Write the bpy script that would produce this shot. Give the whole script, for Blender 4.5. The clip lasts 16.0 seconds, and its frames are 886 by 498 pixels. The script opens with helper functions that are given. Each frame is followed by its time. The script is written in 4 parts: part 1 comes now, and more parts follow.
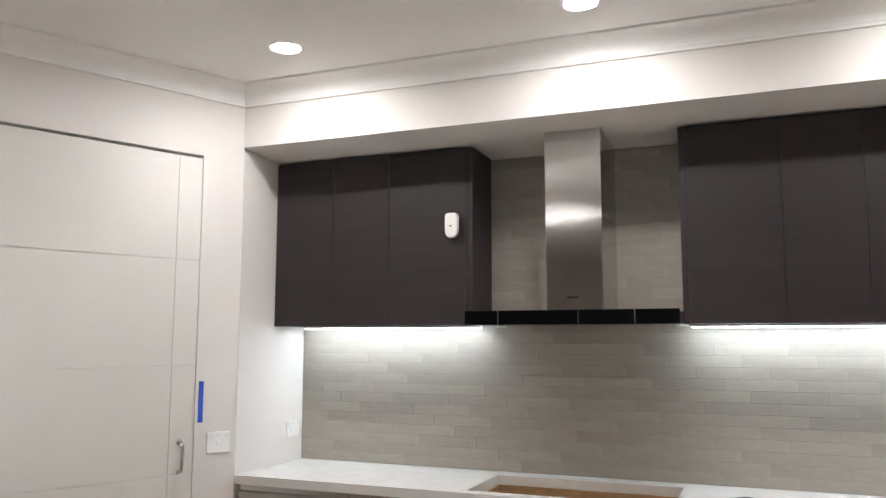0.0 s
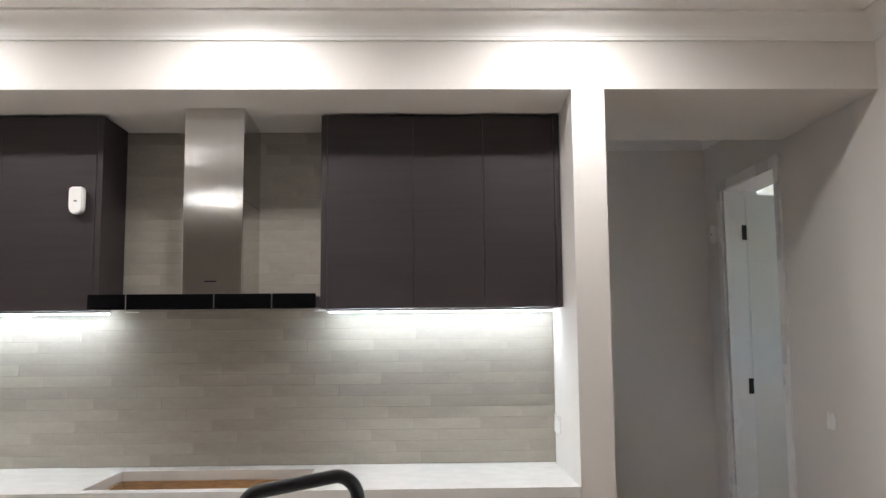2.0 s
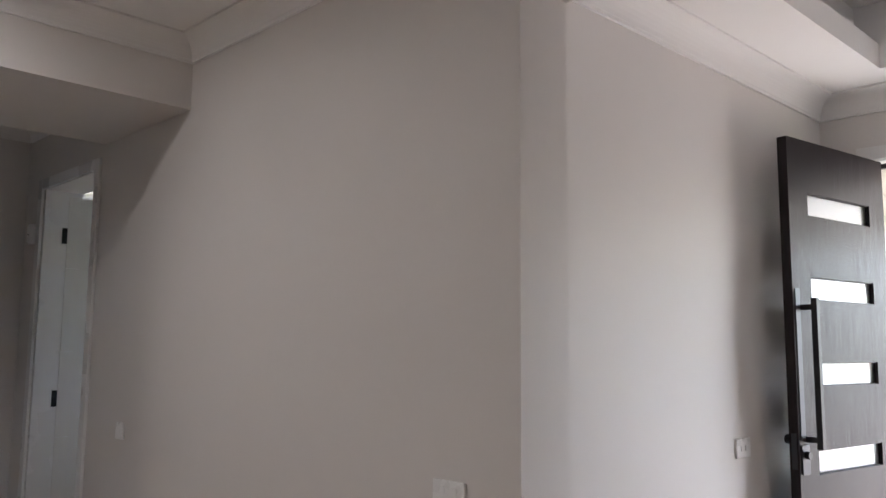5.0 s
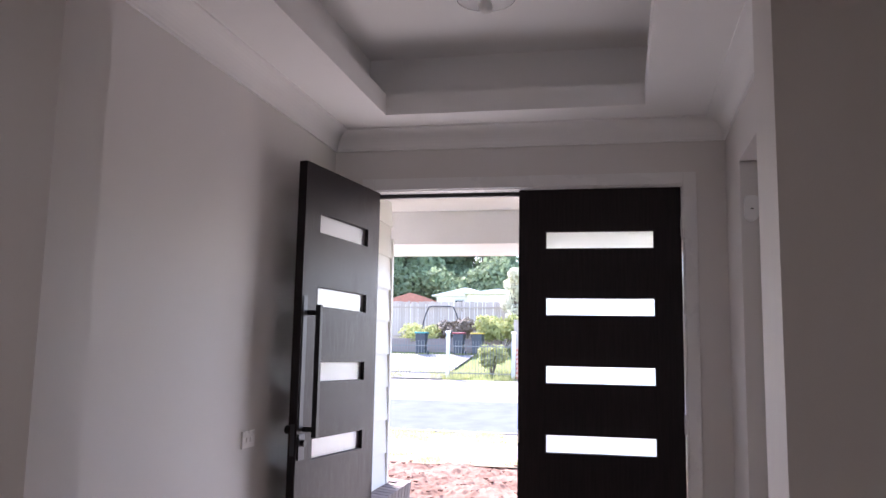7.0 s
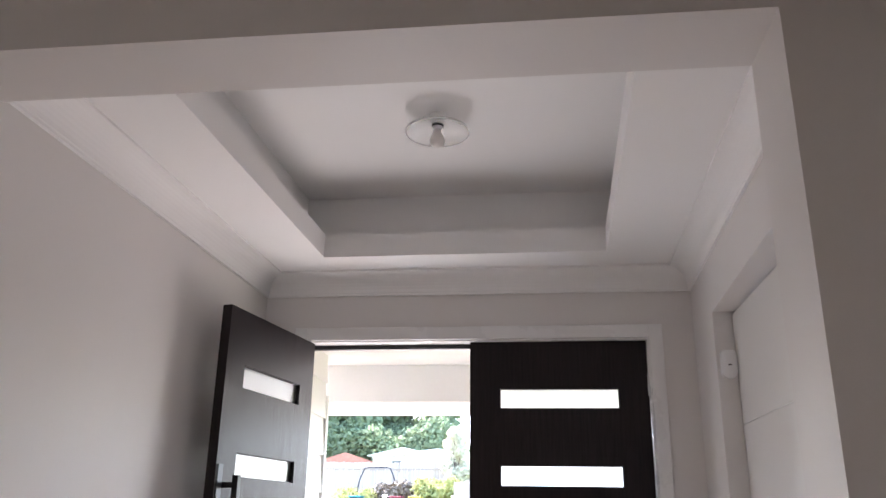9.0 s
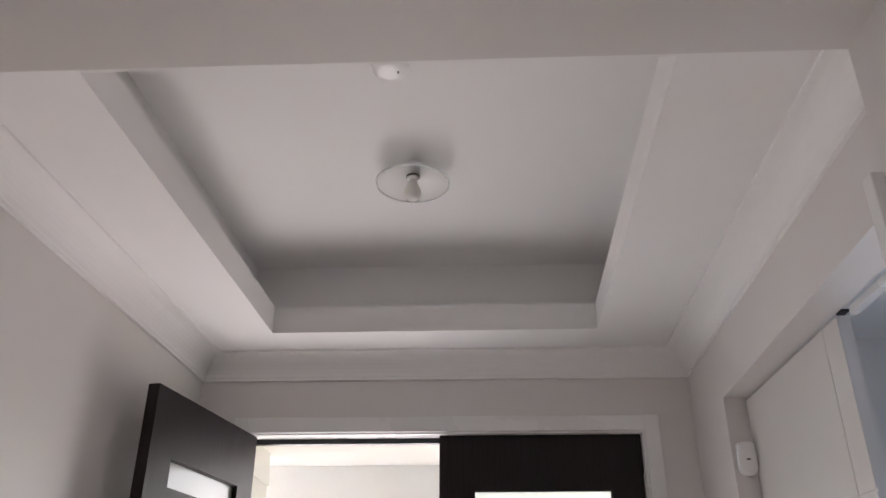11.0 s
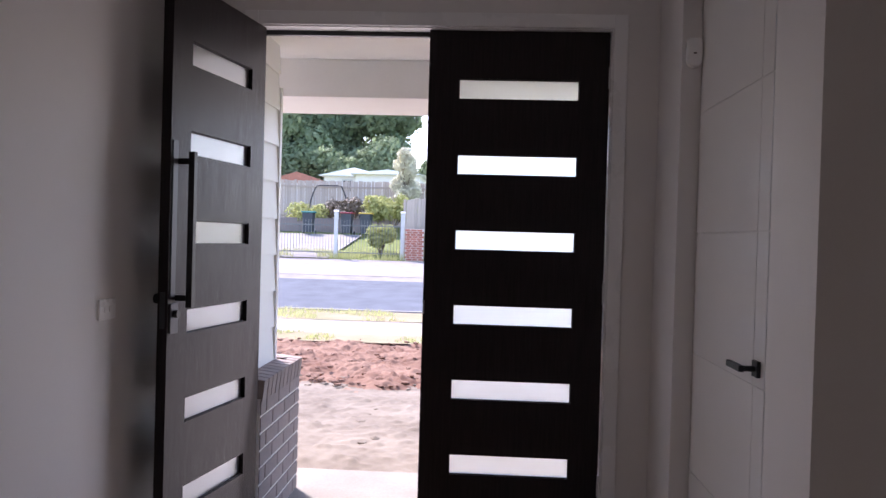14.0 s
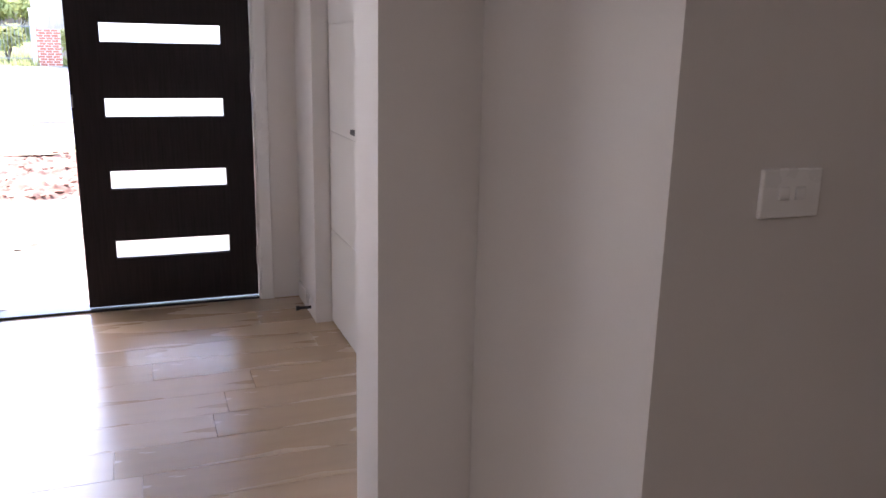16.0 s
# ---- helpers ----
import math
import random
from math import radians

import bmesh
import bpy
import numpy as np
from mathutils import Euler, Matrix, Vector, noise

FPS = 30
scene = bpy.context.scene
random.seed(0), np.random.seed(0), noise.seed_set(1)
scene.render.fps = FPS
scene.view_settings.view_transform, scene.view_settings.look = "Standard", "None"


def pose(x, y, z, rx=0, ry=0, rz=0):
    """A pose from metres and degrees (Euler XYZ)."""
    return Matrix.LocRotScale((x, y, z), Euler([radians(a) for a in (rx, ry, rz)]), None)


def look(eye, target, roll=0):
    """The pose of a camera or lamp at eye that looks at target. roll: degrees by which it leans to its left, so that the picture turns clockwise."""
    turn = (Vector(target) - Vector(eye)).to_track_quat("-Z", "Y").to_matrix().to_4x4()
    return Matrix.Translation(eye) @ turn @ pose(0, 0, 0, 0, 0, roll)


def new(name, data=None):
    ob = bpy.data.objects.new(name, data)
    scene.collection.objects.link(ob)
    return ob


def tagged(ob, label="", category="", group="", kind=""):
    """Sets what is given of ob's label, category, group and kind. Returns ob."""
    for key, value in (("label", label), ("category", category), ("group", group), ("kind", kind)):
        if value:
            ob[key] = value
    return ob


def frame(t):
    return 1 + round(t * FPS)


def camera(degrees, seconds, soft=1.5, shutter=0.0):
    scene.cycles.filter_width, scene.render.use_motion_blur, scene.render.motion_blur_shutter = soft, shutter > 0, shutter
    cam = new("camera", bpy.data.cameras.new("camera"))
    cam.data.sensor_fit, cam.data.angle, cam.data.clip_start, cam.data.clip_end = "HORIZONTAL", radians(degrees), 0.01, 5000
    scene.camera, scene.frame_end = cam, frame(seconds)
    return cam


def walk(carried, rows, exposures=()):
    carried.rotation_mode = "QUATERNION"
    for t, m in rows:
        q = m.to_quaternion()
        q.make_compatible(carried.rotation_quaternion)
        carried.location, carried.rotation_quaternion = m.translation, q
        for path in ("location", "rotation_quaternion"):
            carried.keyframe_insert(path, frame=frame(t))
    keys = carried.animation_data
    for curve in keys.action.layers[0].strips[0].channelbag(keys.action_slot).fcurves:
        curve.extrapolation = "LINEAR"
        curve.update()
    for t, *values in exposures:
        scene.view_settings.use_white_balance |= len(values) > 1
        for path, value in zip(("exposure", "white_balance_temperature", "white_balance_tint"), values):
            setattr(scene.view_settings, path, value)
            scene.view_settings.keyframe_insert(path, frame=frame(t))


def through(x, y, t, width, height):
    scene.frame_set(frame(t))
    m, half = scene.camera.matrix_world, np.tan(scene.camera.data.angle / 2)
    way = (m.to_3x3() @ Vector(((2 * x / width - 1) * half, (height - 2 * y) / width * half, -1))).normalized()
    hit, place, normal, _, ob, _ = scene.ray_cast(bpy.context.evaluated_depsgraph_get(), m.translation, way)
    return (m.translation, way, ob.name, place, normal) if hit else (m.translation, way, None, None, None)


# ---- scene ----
cam = camera(58.2, 16.0)
PATH = [
    (0, (-0.436, -0.026, 1.526), (-1.187, 1.814, 1.757), 0.1),
    (0.5, (-0.42, -0.01, 1.537), (-0.873, 1.924, 1.766), 0.0),
    (1, (-0.389, -0.006, 1.535), (-0.68, 1.961, 1.749), -0.5),
    (1.2, (-0.3861, -0.004, 1.529), (-0.6985, 1.9599, 1.7423), -0.5),
    (1.5, (-0.38, 0.006, 1.515), (-0.657, 1.977, 1.711), -0.5),
    (1.7, (-0.3625, 0.0187, 1.509), (-0.5304, 2.0015, 1.7094), -0.5),
    (2, (-0.329, 0.031, 1.504), (-0.278, 2.02, 1.708), -0.5),
    (2.2, (-0.3157, 0.0302, 1.5007), (-0.1057, 2.0084, 1.7072), 0.22),
    (2.5, (-0.303, 0.027, 1.497), (0.167, 1.96, 1.71), 1.3),
    (2.7, (-0.2912, 0.0247, 1.4959), (0.342, 1.91, 1.7074), 1.5),
    (3, (-0.272, 0.023, 1.488), (0.536, 1.84, 1.704), 1.8),
    (3.2, (-0.261, 0.026, 1.473), (0.66, 1.788, 1.69), 2.4),
    (5.3, (-0.049, 0.037, 1.483), (1.5, 1.278, 1.725), -0.1),
    (5.5, (-0.072, 0.01, 1.465), (1.587, 1.101, 1.703), -0.3),
    (6, (-0.135, -0.029, 1.451), (1.722, 0.69, 1.638), 0.2),
    (6.2, (-0.1565, -0.033, 1.4487), (1.7392, 0.5703, 1.6543), 0.44),
    (6.5, (-0.184, -0.036, 1.446), (1.741, 0.461, 1.66), 0.8),
    (6.7, (-0.1974, -0.0364, 1.452), (1.7404, 0.4016, 1.6823), 0.92),
    (7, (-0.222, -0.037, 1.463), (1.722, 0.351, 1.726), 1.1),
    (7.2, (-0.2473, -0.0427, 1.463), (1.702, 0.3097, 1.7386), 1.5),
    (7.5, (-0.271, -0.052, 1.463), (1.68, 0.237, 1.796), 2.1),
    (8, (-0.256, -0.018, 1.477), (1.675, 0.222, 1.94), 3.4),
    (8.2, (-0.213, 0.0004, 1.479), (1.7112, 0.2237, 1.9765), 2.72),
    (8.5, (-0.08, 0.024, 1.484), (1.834, 0.26, 2.016), 1.7),
    (8.7, (0.0301, 0.0374, 1.4993), (1.9276, 0.2811, 2.0824), 1.38),
    (9, (0.18, 0.063, 1.526), (2.059, 0.294, 2.171), 0.9),
    (9.2, (0.2483, 0.0895, 1.5306), (2.1251, 0.3137, 2.1844), 1.18),
    (9.5, (0.341, 0.142, 1.539), (2.198, 0.364, 2.248), 1.6),
    (9.7, (0.418, 0.174, 1.569), (2.245, 0.38, 2.357), 1.5),
    (11.8, (0.66, 0.232, 1.544), (2.45, 0.294, 2.434), -0.1),
    (12, (0.637, 0.237, 1.545), (2.467, 0.242, 2.352), -0.5),
    (12.5, (0.555, 0.274, 1.509), (2.49, 0.2, 2.008), 0.6),
    (12.7, (0.5185, 0.2659, 1.487), (2.4696, 0.2362, 1.9254), 1.08),
    (13, (0.461, 0.213, 1.455), (2.425, 0.279, 1.826), 1.8),
    (13.2, (0.4236, 0.1489, 1.4354), (2.3999, 0.2792, 1.7136), 2.04),
    (13.5, (0.369, 0.088, 1.408), (2.358, 0.272, 1.498), 2.4),
    (13.7, (0.3317, 0.0892, 1.3908), (2.3243, 0.2607, 1.3982), 2.08),
    (14, (0.264, 0.107, 1.37), (2.262, 0.212, 1.346), 1.6),
    (14.2, (0.2064, 0.1398, 1.3617), (2.2052, 0.1928, 1.3168), 1.04),
    (14.5, (0.124, 0.189, 1.354), (2.12, 0.154, 1.238), 0.2),
    (14.7, (0.0867, 0.2008, 1.349), (2.0747, 0.0844, 1.1642), 0.44),
    (15, (0.038, 0.204, 1.343), (2.01, -0.011, 1.095), 0.8),
    (15.2, (-0.0062, 0.199, 1.3412), (1.9575, -0.0893, 1.095), 1.0),
    (15.5, (-0.083, 0.173, 1.338), (1.845, -0.28, 1.06), 1.3),
    (15.7, (-0.1316, 0.1441, 1.3326), (1.7591, -0.4079, 0.9856), 1.26),
    (16, (-0.2, 0.091, 1.321), (1.616, -0.601, 0.835), 1.2),
]
EXPO = [
    (0.0, 4.33, 6250, 12), (3.2, 4.45, 6250, 11), (5.3, 3.42, 6200, 18), (6.0, 2.87, 6150, 22), (7.0, 2.9, 6120, 27), (8.5, 3.5, 6200, 20), (9.0, 3.55, 6200, 19),
    (12.0, 3.46, 6200, 17), (12.5, 3.52, 6180, 19), (13.0, 3.52, 6180, 20), (13.5, 2.38, 6200, 27), (14.5, 2.14, 6180, 28), (15.5, 2.64, 6150, 29), (16.0, 3.55, 6280, 24),
]
walk(cam, [(t, look(eye, target, roll)) for t, eye, target, roll in PATH], EXPO)

# ---------------------------------------------------------------- world and light
world = bpy.data.worlds.new("sky")
scene.world = world
world.use_nodes = True
wn = world.node_tree.nodes
sky = wn.new("ShaderNodeTexSky")
sky.sky_type = "NISHITA"
sky.sun_disc = False
sky.sun_elevation, sky.sun_rotation = radians(46), radians(53)
world.node_tree.links.new(sky.outputs[0], wn["Background"].inputs[0])
wn["Background"].inputs[1].default_value = 0.15


def lamp(name, kind, energy, m, color=(1, 1, 1), **more):
    data = bpy.data.lights.new(name, kind)
    data.energy, data.color = energy, color
    for key, value in more.items():
        if key == "size":
            data.size = value
        elif key == "size_y":
            data.shape, data.size_y = "RECTANGLE", value
        elif key == "disk":
            data.shape, data.size = "DISK", value
        elif key == "angle":
            data.angle = value
        elif key == "spread":
            data.spread = value
    ob = new(name, data)
    ob.matrix_world = m
    return tagged(ob, kind="structure")


SUN_DIR = Vector((0.556, 0.417, 0.719))
lamp("sun", "SUN", 2.7, look(tuple(SUN_DIR * 30), (0, 0, 0)), (1.0, 0.95, 0.88), angle=radians(2.5))
# the two at y 1.25 are unseen, added to brighten tiles and column
DOWNLIGHTS = [(-2.26, 2.70), (-1.02, 2.72), (0.22, 2.72), (-2.26, 1.25), (-1.02, 1.25), (-2.25, -0.8)]
for dx, dy in DOWNLIGHTS:
    lamp("downlight_lamp", "AREA", 0.235 if dy > 2 else 0.065 if dy > 0 else 0.04, pose(dx, dy, 2.735), (1.0, 0.955, 0.895), disk=0.075)
# added lamp boosting the skylight and ground light by the entrance's open half
lamp("entrance_daylight_boost", "AREA", 1.4, look((4.08, 0.782, 1.18), (0.0, 0.782, 2.0)), (1.0, 0.975, 0.94), size=0.77, size_y=2.3)
# added lamp boosting the sky's light below the side room's blind
lamp("study_window_daylight", "AREA", 1.4, look((4.02, -1.9, 0.94), (0.0, -1.9, 0.98)), (0.80, 0.90, 1.0), size=1.45, size_y=0.40)
# added lamp in an unseen opening, brightens the corridor
lamp("corridor_added_daylight", "AREA", 0.10, look((3.05, 4.75, 1.78), (0.0, 4.75, 1.7)), (0.84, 0.98, 1.0), size=0.66, size_y=0.70)
LED_Z = 1.588
lamp("cabinet_strip_lamp", "AREA", 0.024, pose(-2.2, 3.59, LED_Z), (0.76, 0.92, 1.0), size=0.95, size_y=0.012)
lamp("cabinet_strip_lamp", "AREA", 0.024, pose(-0.25, 3.59, LED_Z), (0.76, 0.92, 1.0), size=0.98, size_y=0.012)


# ---------------------------------------------------------------- materials
def mat(name, color, rough=0.6, metal=0.0, var=0.06, scale=6.0, bump=0.0, bscale=60.0, stretch=(1, 1, 1), island=0.0, spec=0.5, coat=0.0, second=None, rvar=0.08):
    """Noise at two scales over a base colour, with fine relief; island varies whole pieces."""
    m = bpy.data.materials.new(name)
    m.use_nodes = True
    n, l = m.node_tree.nodes, m.node_tree.links
    b = n["Principled BSDF"]
    tc = n.new("ShaderNodeTexCoord")
    mp = n.new("ShaderNodeMapping")
    mp.inputs["Scale"].default_value = stretch
    l.new(tc.outputs["Object"], mp.inputs[0])
    big, small = n.new("ShaderNodeTexNoise"), n.new("ShaderNodeTexNoise")
    for tex, sc in ((big, scale), (small, bscale)):
        tex.inputs["Scale"].default_value = sc
        tex.inputs["Detail"].default_value = 5
        l.new(mp.outputs[0], tex.inputs["Vector"])
    add = n.new("ShaderNodeMath")
    add.operation = "MULTIPLY_ADD"
    add.inputs[1].default_value = 0.35
    l.new(small.outputs[0], add.inputs[0])
    l.new(big.outputs[0], add.inputs[2])
    last = add.outputs[0]
    if island:
        info = n.new("ShaderNodeObjectInfo")
        more = n.new("ShaderNodeMath")
        more.operation = "MULTIPLY_ADD"
        more.inputs[1].default_value = island
        l.new(info.outputs["Random"], more.inputs[0])
        l.new(last, more.inputs[2])
        geo = n.new("ShaderNodeNewGeometry")
        isl = n.new("ShaderNodeMath")
        isl.operation = "MULTIPLY_ADD"
        isl.inputs[1].default_value = island * 0.5
        l.new(geo.outputs["Random Per Island"], isl.inputs[0])
        l.new(more.outputs[0], isl.inputs[2])
        last = isl.outputs[0]
    span = n.new("ShaderNodeMapRange")
    span.inputs["From Min"].default_value = 0.35
    span.inputs["From Max"].default_value = 1.0 + island * 1.5
    l.new(last, span.inputs["Value"])
    ramp = n.new("ShaderNodeMix")
    ramp.data_type = "RGBA"
    lo = second or tuple(c * (1 - 2 * var) for c in color)
    hi = color if second else tuple(min(1, c * (1 + 2 * var)) for c in color)
    ramp.inputs["A"].default_value, ramp.inputs["B"].default_value = (*lo, 1), (*hi, 1)
    l.new(span.outputs[0], ramp.inputs["Factor"])
    l.new(ramp.outputs["Result"], b.inputs["Base Color"])
    b.inputs["Metallic"].default_value = metal
    rr = n.new("ShaderNodeMapRange")
    rr.inputs["To Min"].default_value, rr.inputs["To Max"].default_value = max(0.02, rough - rvar), min(1, rough + rvar)
    l.new(big.outputs[0], rr.inputs["Value"])
    l.new(rr.outputs[0], b.inputs["Roughness"])
    b.inputs["Specular IOR Level"].default_value = spec
    b.inputs["Coat Weight"].default_value = coat
    if bump:
        bp = n.new("ShaderNodeBump")
        bp.inputs["Strength"].default_value = bump
        bp.inputs["Distance"].default_value = 0.004
        l.new(small.outputs[0], bp.inputs["Height"])
        l.new(bp.outputs[0], b.inputs["Normal"])
    return m


def glow(name, color, strength):
    m = bpy.data.materials.new(name)
    m.use_nodes = True
    b = m.node_tree.nodes["Principled BSDF"]
    b.inputs["Base Color"].default_value = (0.8, 0.8, 0.8, 1)
    b.inputs["Emission Color"].default_value = (*color, 1)
    b.inputs["Emission Strength"].default_value = strength
    return m


def glass(name, color, rough, ior=1.45):
    m = bpy.data.materials.new(name)
    m.use_nodes = True
    b = m.node_tree.nodes["Principled BSDF"]
    b.inputs["Base Color"].default_value = (*color, 1)
    b.inputs["Roughness"].default_value = rough
    b.inputs["IOR"].default_value = ior
    b.inputs["Transmission Weight"].default_value = 1.0
    return m


def milky(name, color, through, rough, ior):
    m = glass(name, color, rough, ior)
    m.node_tree.nodes["Principled BSDF"].inputs["Transmission Weight"].default_value = through
    return m


M_WALL = mat("wall_paint", (0.755, 0.725, 0.70), 0.55, var=0.012, scale=1.5, bump=0.08, bscale=220)
M_CEIL = mat("ceiling_paint", (0.89, 0.88, 0.865), 0.8, var=0.012, scale=1.2, bump=0.05, bscale=180)
M_TRIM = mat("gloss_white_trim", (0.83, 0.82, 0.81), 0.28, var=0.012, scale=3, bump=0.03, bscale=120)
# even blue-grey for the walls behind the side doorways
M_BACK = mat("blue_grey_wall", (0.50, 0.56, 0.62), 0.6, var=0.02, scale=2, bump=0.06, bscale=200)
M_DOORP = mat("satin_white_door", (0.74, 0.72, 0.69), 0.32, var=0.012, scale=3, bump=0.03, bscale=150)
M_WENGE = mat("dark_wenge_laminate", (0.032, 0.0248, 0.0265), 0.46, var=0.11, scale=2.2, spec=0.33, bump=0.04, bscale=30, stretch=(0.8, 9, 16))
M_DOOR = mat("dark_stained_door", (0.0195, 0.0145, 0.0152), 0.42, var=0.22, scale=7, spec=0.18, bump=0.3, bscale=22, stretch=(14, 14, 0.6), rvar=0.30)
M_STONE = mat("white_stone_top", (0.72, 0.71, 0.69), 0.18, var=0.015, scale=14, bscale=90)
M_TILE = mat("grey_stone_tile", (0.345, 0.314, 0.272), 0.5, var=0.14, scale=6, bump=0.25, bscale=45, stretch=(1, 1, 2.5), island=0.30)
M_GROUT = mat("grey_grout", (0.165, 0.15, 0.132), 0.9, var=0.05)
M_STEEL = mat("brushed_steel", (0.62, 0.615, 0.60), 0.15, 1.0, var=0.02, scale=3, bscale=8, stretch=(50, 50, 0.3), rvar=0.03)
n_st = M_STEEL.node_tree.nodes
n_st["Principled BSDF"].inputs["Anisotropic"].default_value = 0.85
grain = n_st.new("ShaderNodeTangent")
grain.direction_type, grain.axis = "RADIAL", "Z"
M_STEEL.node_tree.links.new(grain.outputs[0], n_st["Principled BSDF"].inputs["Tangent"])
M_CHROME = mat("chrome", (0.75, 0.75, 0.76), 0.12, 1.0, var=0.02)
M_BLACKG = mat("black_glass", (0.004, 0.004, 0.0045), 0.12, var=0.1, spec=0.1)
M_BLACK = mat("matt_black_metal", (0.012, 0.012, 0.013), 0.38, 0.3, var=0.15, scale=20)
M_PLASTIC = mat("white_plastic", (0.91, 0.905, 0.895), 0.28, var=0.01, scale=5)
M_TAPE = mat("blue_tape", (0.02, 0.09, 0.55), 0.6, var=0.08, scale=40)
M_PLY = mat("raw_particle_board", (0.33, 0.20, 0.10), 0.8, var=0.2, scale=20, bump=0.3, bscale=150, stretch=(1, 1, 6))
M_OAK = mat("oak_plank", (0.43, 0.312, 0.205), 0.27, var=0.105, spec=0.8, scale=1.5, bump=0.015, bscale=4, stretch=(3.4, 0.6, 4), island=0.14)
M_GLOW = glow("downlight_glow", (1.0, 0.96, 0.9), 9)
M_LED = glow("strip_glow", (0.88, 0.97, 1.0), 3.5)
M_FROST = glass("frosted_glass", (0.90, 0.93, 0.93), 0.55)
M_FROST.node_tree.nodes["Principled BSDF"].inputs["Coat Weight"].default_value = 1.0
M_CLEAR = glass("clear_glass", (1, 1, 1), 0.03, 1.12)
M_DISH = milky("pale_glass_dish", (1.0, 1.0, 0.99), 0.72, 0.06, 1.12)
# milky white puts the bright highlight of the dish's edge into colour
M_RIM = milky("rim_highlight_milk", (1.0, 1.0, 0.99), 0.2, 0.3, 1.3)
M_SLAB = mat("pale_porch_concrete", (0.20, 0.175, 0.142), 0.85, var=0.16, scale=2.5, bump=0.3, bscale=60)
M_BRICK = mat("grey_brown_brick", (0.28, 0.222, 0.20), 0.85, var=0.25, scale=18, bump=0.6, bscale=120, island=0.5, second=(0.135, 0.108, 0.10))
M_REDBRICK = mat("red_brick", (0.36, 0.13, 0.085), 0.85, var=0.2, scale=18, bump=0.5, bscale=100, island=0.6)
M_MORTAR = mat("pale_mortar", (0.64, 0.59, 0.54), 0.9, var=0.08, scale=30, bump=0.4, bscale=150)
M_BOARD = mat("white_weatherboard", (0.74, 0.73, 0.71), 0.5, var=0.02, scale=3, bump=0.08, bscale=60)
M_PORCH = mat("porch_paint", (0.88, 0.87, 0.85), 0.6, var=0.02, scale=3)
M_CONC = mat("concrete", (0.24, 0.222, 0.21), 0.95, spec=0.1, var=0.10, scale=2.5, bump=0.4, bscale=60)
M_DIRT = mat("red_clay_soil", (0.29, 0.185, 0.135), 0.95, spec=0.1, scale=1.8, bump=1.0, bscale=20, second=(0.105, 0.046, 0.029))
M_SAND = mat("pale_trampled_soil", (0.25, 0.213, 0.17), 0.95, scale=2.4, spec=0.1, bump=1.0, bscale=14, second=(0.115, 0.09, 0.068))
M_ROAD = mat("asphalt", (0.105, 0.114, 0.132), 0.95, spec=0.05, var=0.12, scale=1.5, bump=0.4, bscale=120)
M_GRASS = mat("dry_grass", (0.19, 0.21, 0.075), 0.95, spec=0.04, scale=2.5, bump=0.8, bscale=50, second=(0.10, 0.13, 0.045))
M_DRY = mat("dry_verge_grass", (0.29, 0.225, 0.16), 0.9, spec=0.1, scale=1.1, bump=0.8, bscale=30, second=(0.15, 0.15, 0.07))
M_BLADE = mat("dry_grass_blade", (0.50, 0.48, 0.24), 0.9, spec=0.1, scale=1.5, bscale=9, island=0.5, second=(0.30, 0.34, 0.13))
M_SATIN = mat("satin_grey_metal", (0.07, 0.07, 0.075), 0.45, 0.9, var=0.03)
M_HINGE = mat("satin_hinge", (0.62, 0.62, 0.62), 0.35, 0.8, var=0.03)
M_BLIND = mat("slate_blind_cloth", (0.27, 0.29, 0.305), 0.8, var=0.03, scale=8, bump=0.1, bscale=200)
M_LEAF = mat("tree_leaf", (0.34, 0.42, 0.23), 0.7, spec=0.2, scale=0.35, bscale=5, island=0.4, second=(0.12, 0.17, 0.10))
M_LEAFY = mat("pale_shrub_leaf", (0.50, 0.50, 0.22), 0.8, spec=0.12, scale=1.2, bscale=9, island=0.5, second=(0.30, 0.33, 0.13))
M_BLOOM = mat("cream_blossom", (0.80, 0.78, 0.62), 0.8, scale=1.2, bscale=9, island=0.4, second=(0.45, 0.43, 0.29))


def leafy(m, share):
    """Lets part of the light through, as thin leaves do."""
    n, l = m.node_tree.nodes, m.node_tree.links
    b = n["Principled BSDF"]
    thin, mix = n.new("ShaderNodeBsdfTranslucent"), n.new("ShaderNodeMixShader")
    l.new(b.inputs["Base Color"].links[0].from_socket, thin.inputs["Color"])
    mix.inputs[0].default_value = share
    l.new(b.outputs[0], mix.inputs[1])
    l.new(thin.outputs[0], mix.inputs[2])
    l.new(mix.outputs[0], n["Material Output"].inputs["Surface"])


for leaf_mat in (M_LEAF, M_LEAFY, M_BLOOM, M_BLADE):
    leafy(leaf_mat, 0.45)
M_BARK = mat("bark", (0.12, 0.09, 0.065), 0.9, var=0.25, scale=8, bump=0.8, bscale=40, stretch=(4, 4, 1))
M_FENCE = mat("weathered_paling", (0.43, 0.36, 0.305), 0.9, var=0.15, scale=4, bump=0.5, bscale=30, stretch=(6, 6, 0.6), island=0.5)
M_PICKET = mat("grey_green_fence_metal", (0.16, 0.17, 0.16), 0.5, var=0.03)
M_IRON = mat("white_fence_metal", (0.55, 0.55, 0.53), 0.5, var=0.03)
M_BIN = mat("dark_bin_plastic", (0.035, 0.045, 0.055), 0.5, var=0.1)
M_LIDT = mat("teal_bin_lid", (0.03, 0.26, 0.25), 0.5, var=0.05)
M_LIDR = mat("maroon_bin_lid", (0.28, 0.04, 0.05), 0.5, var=0.05)
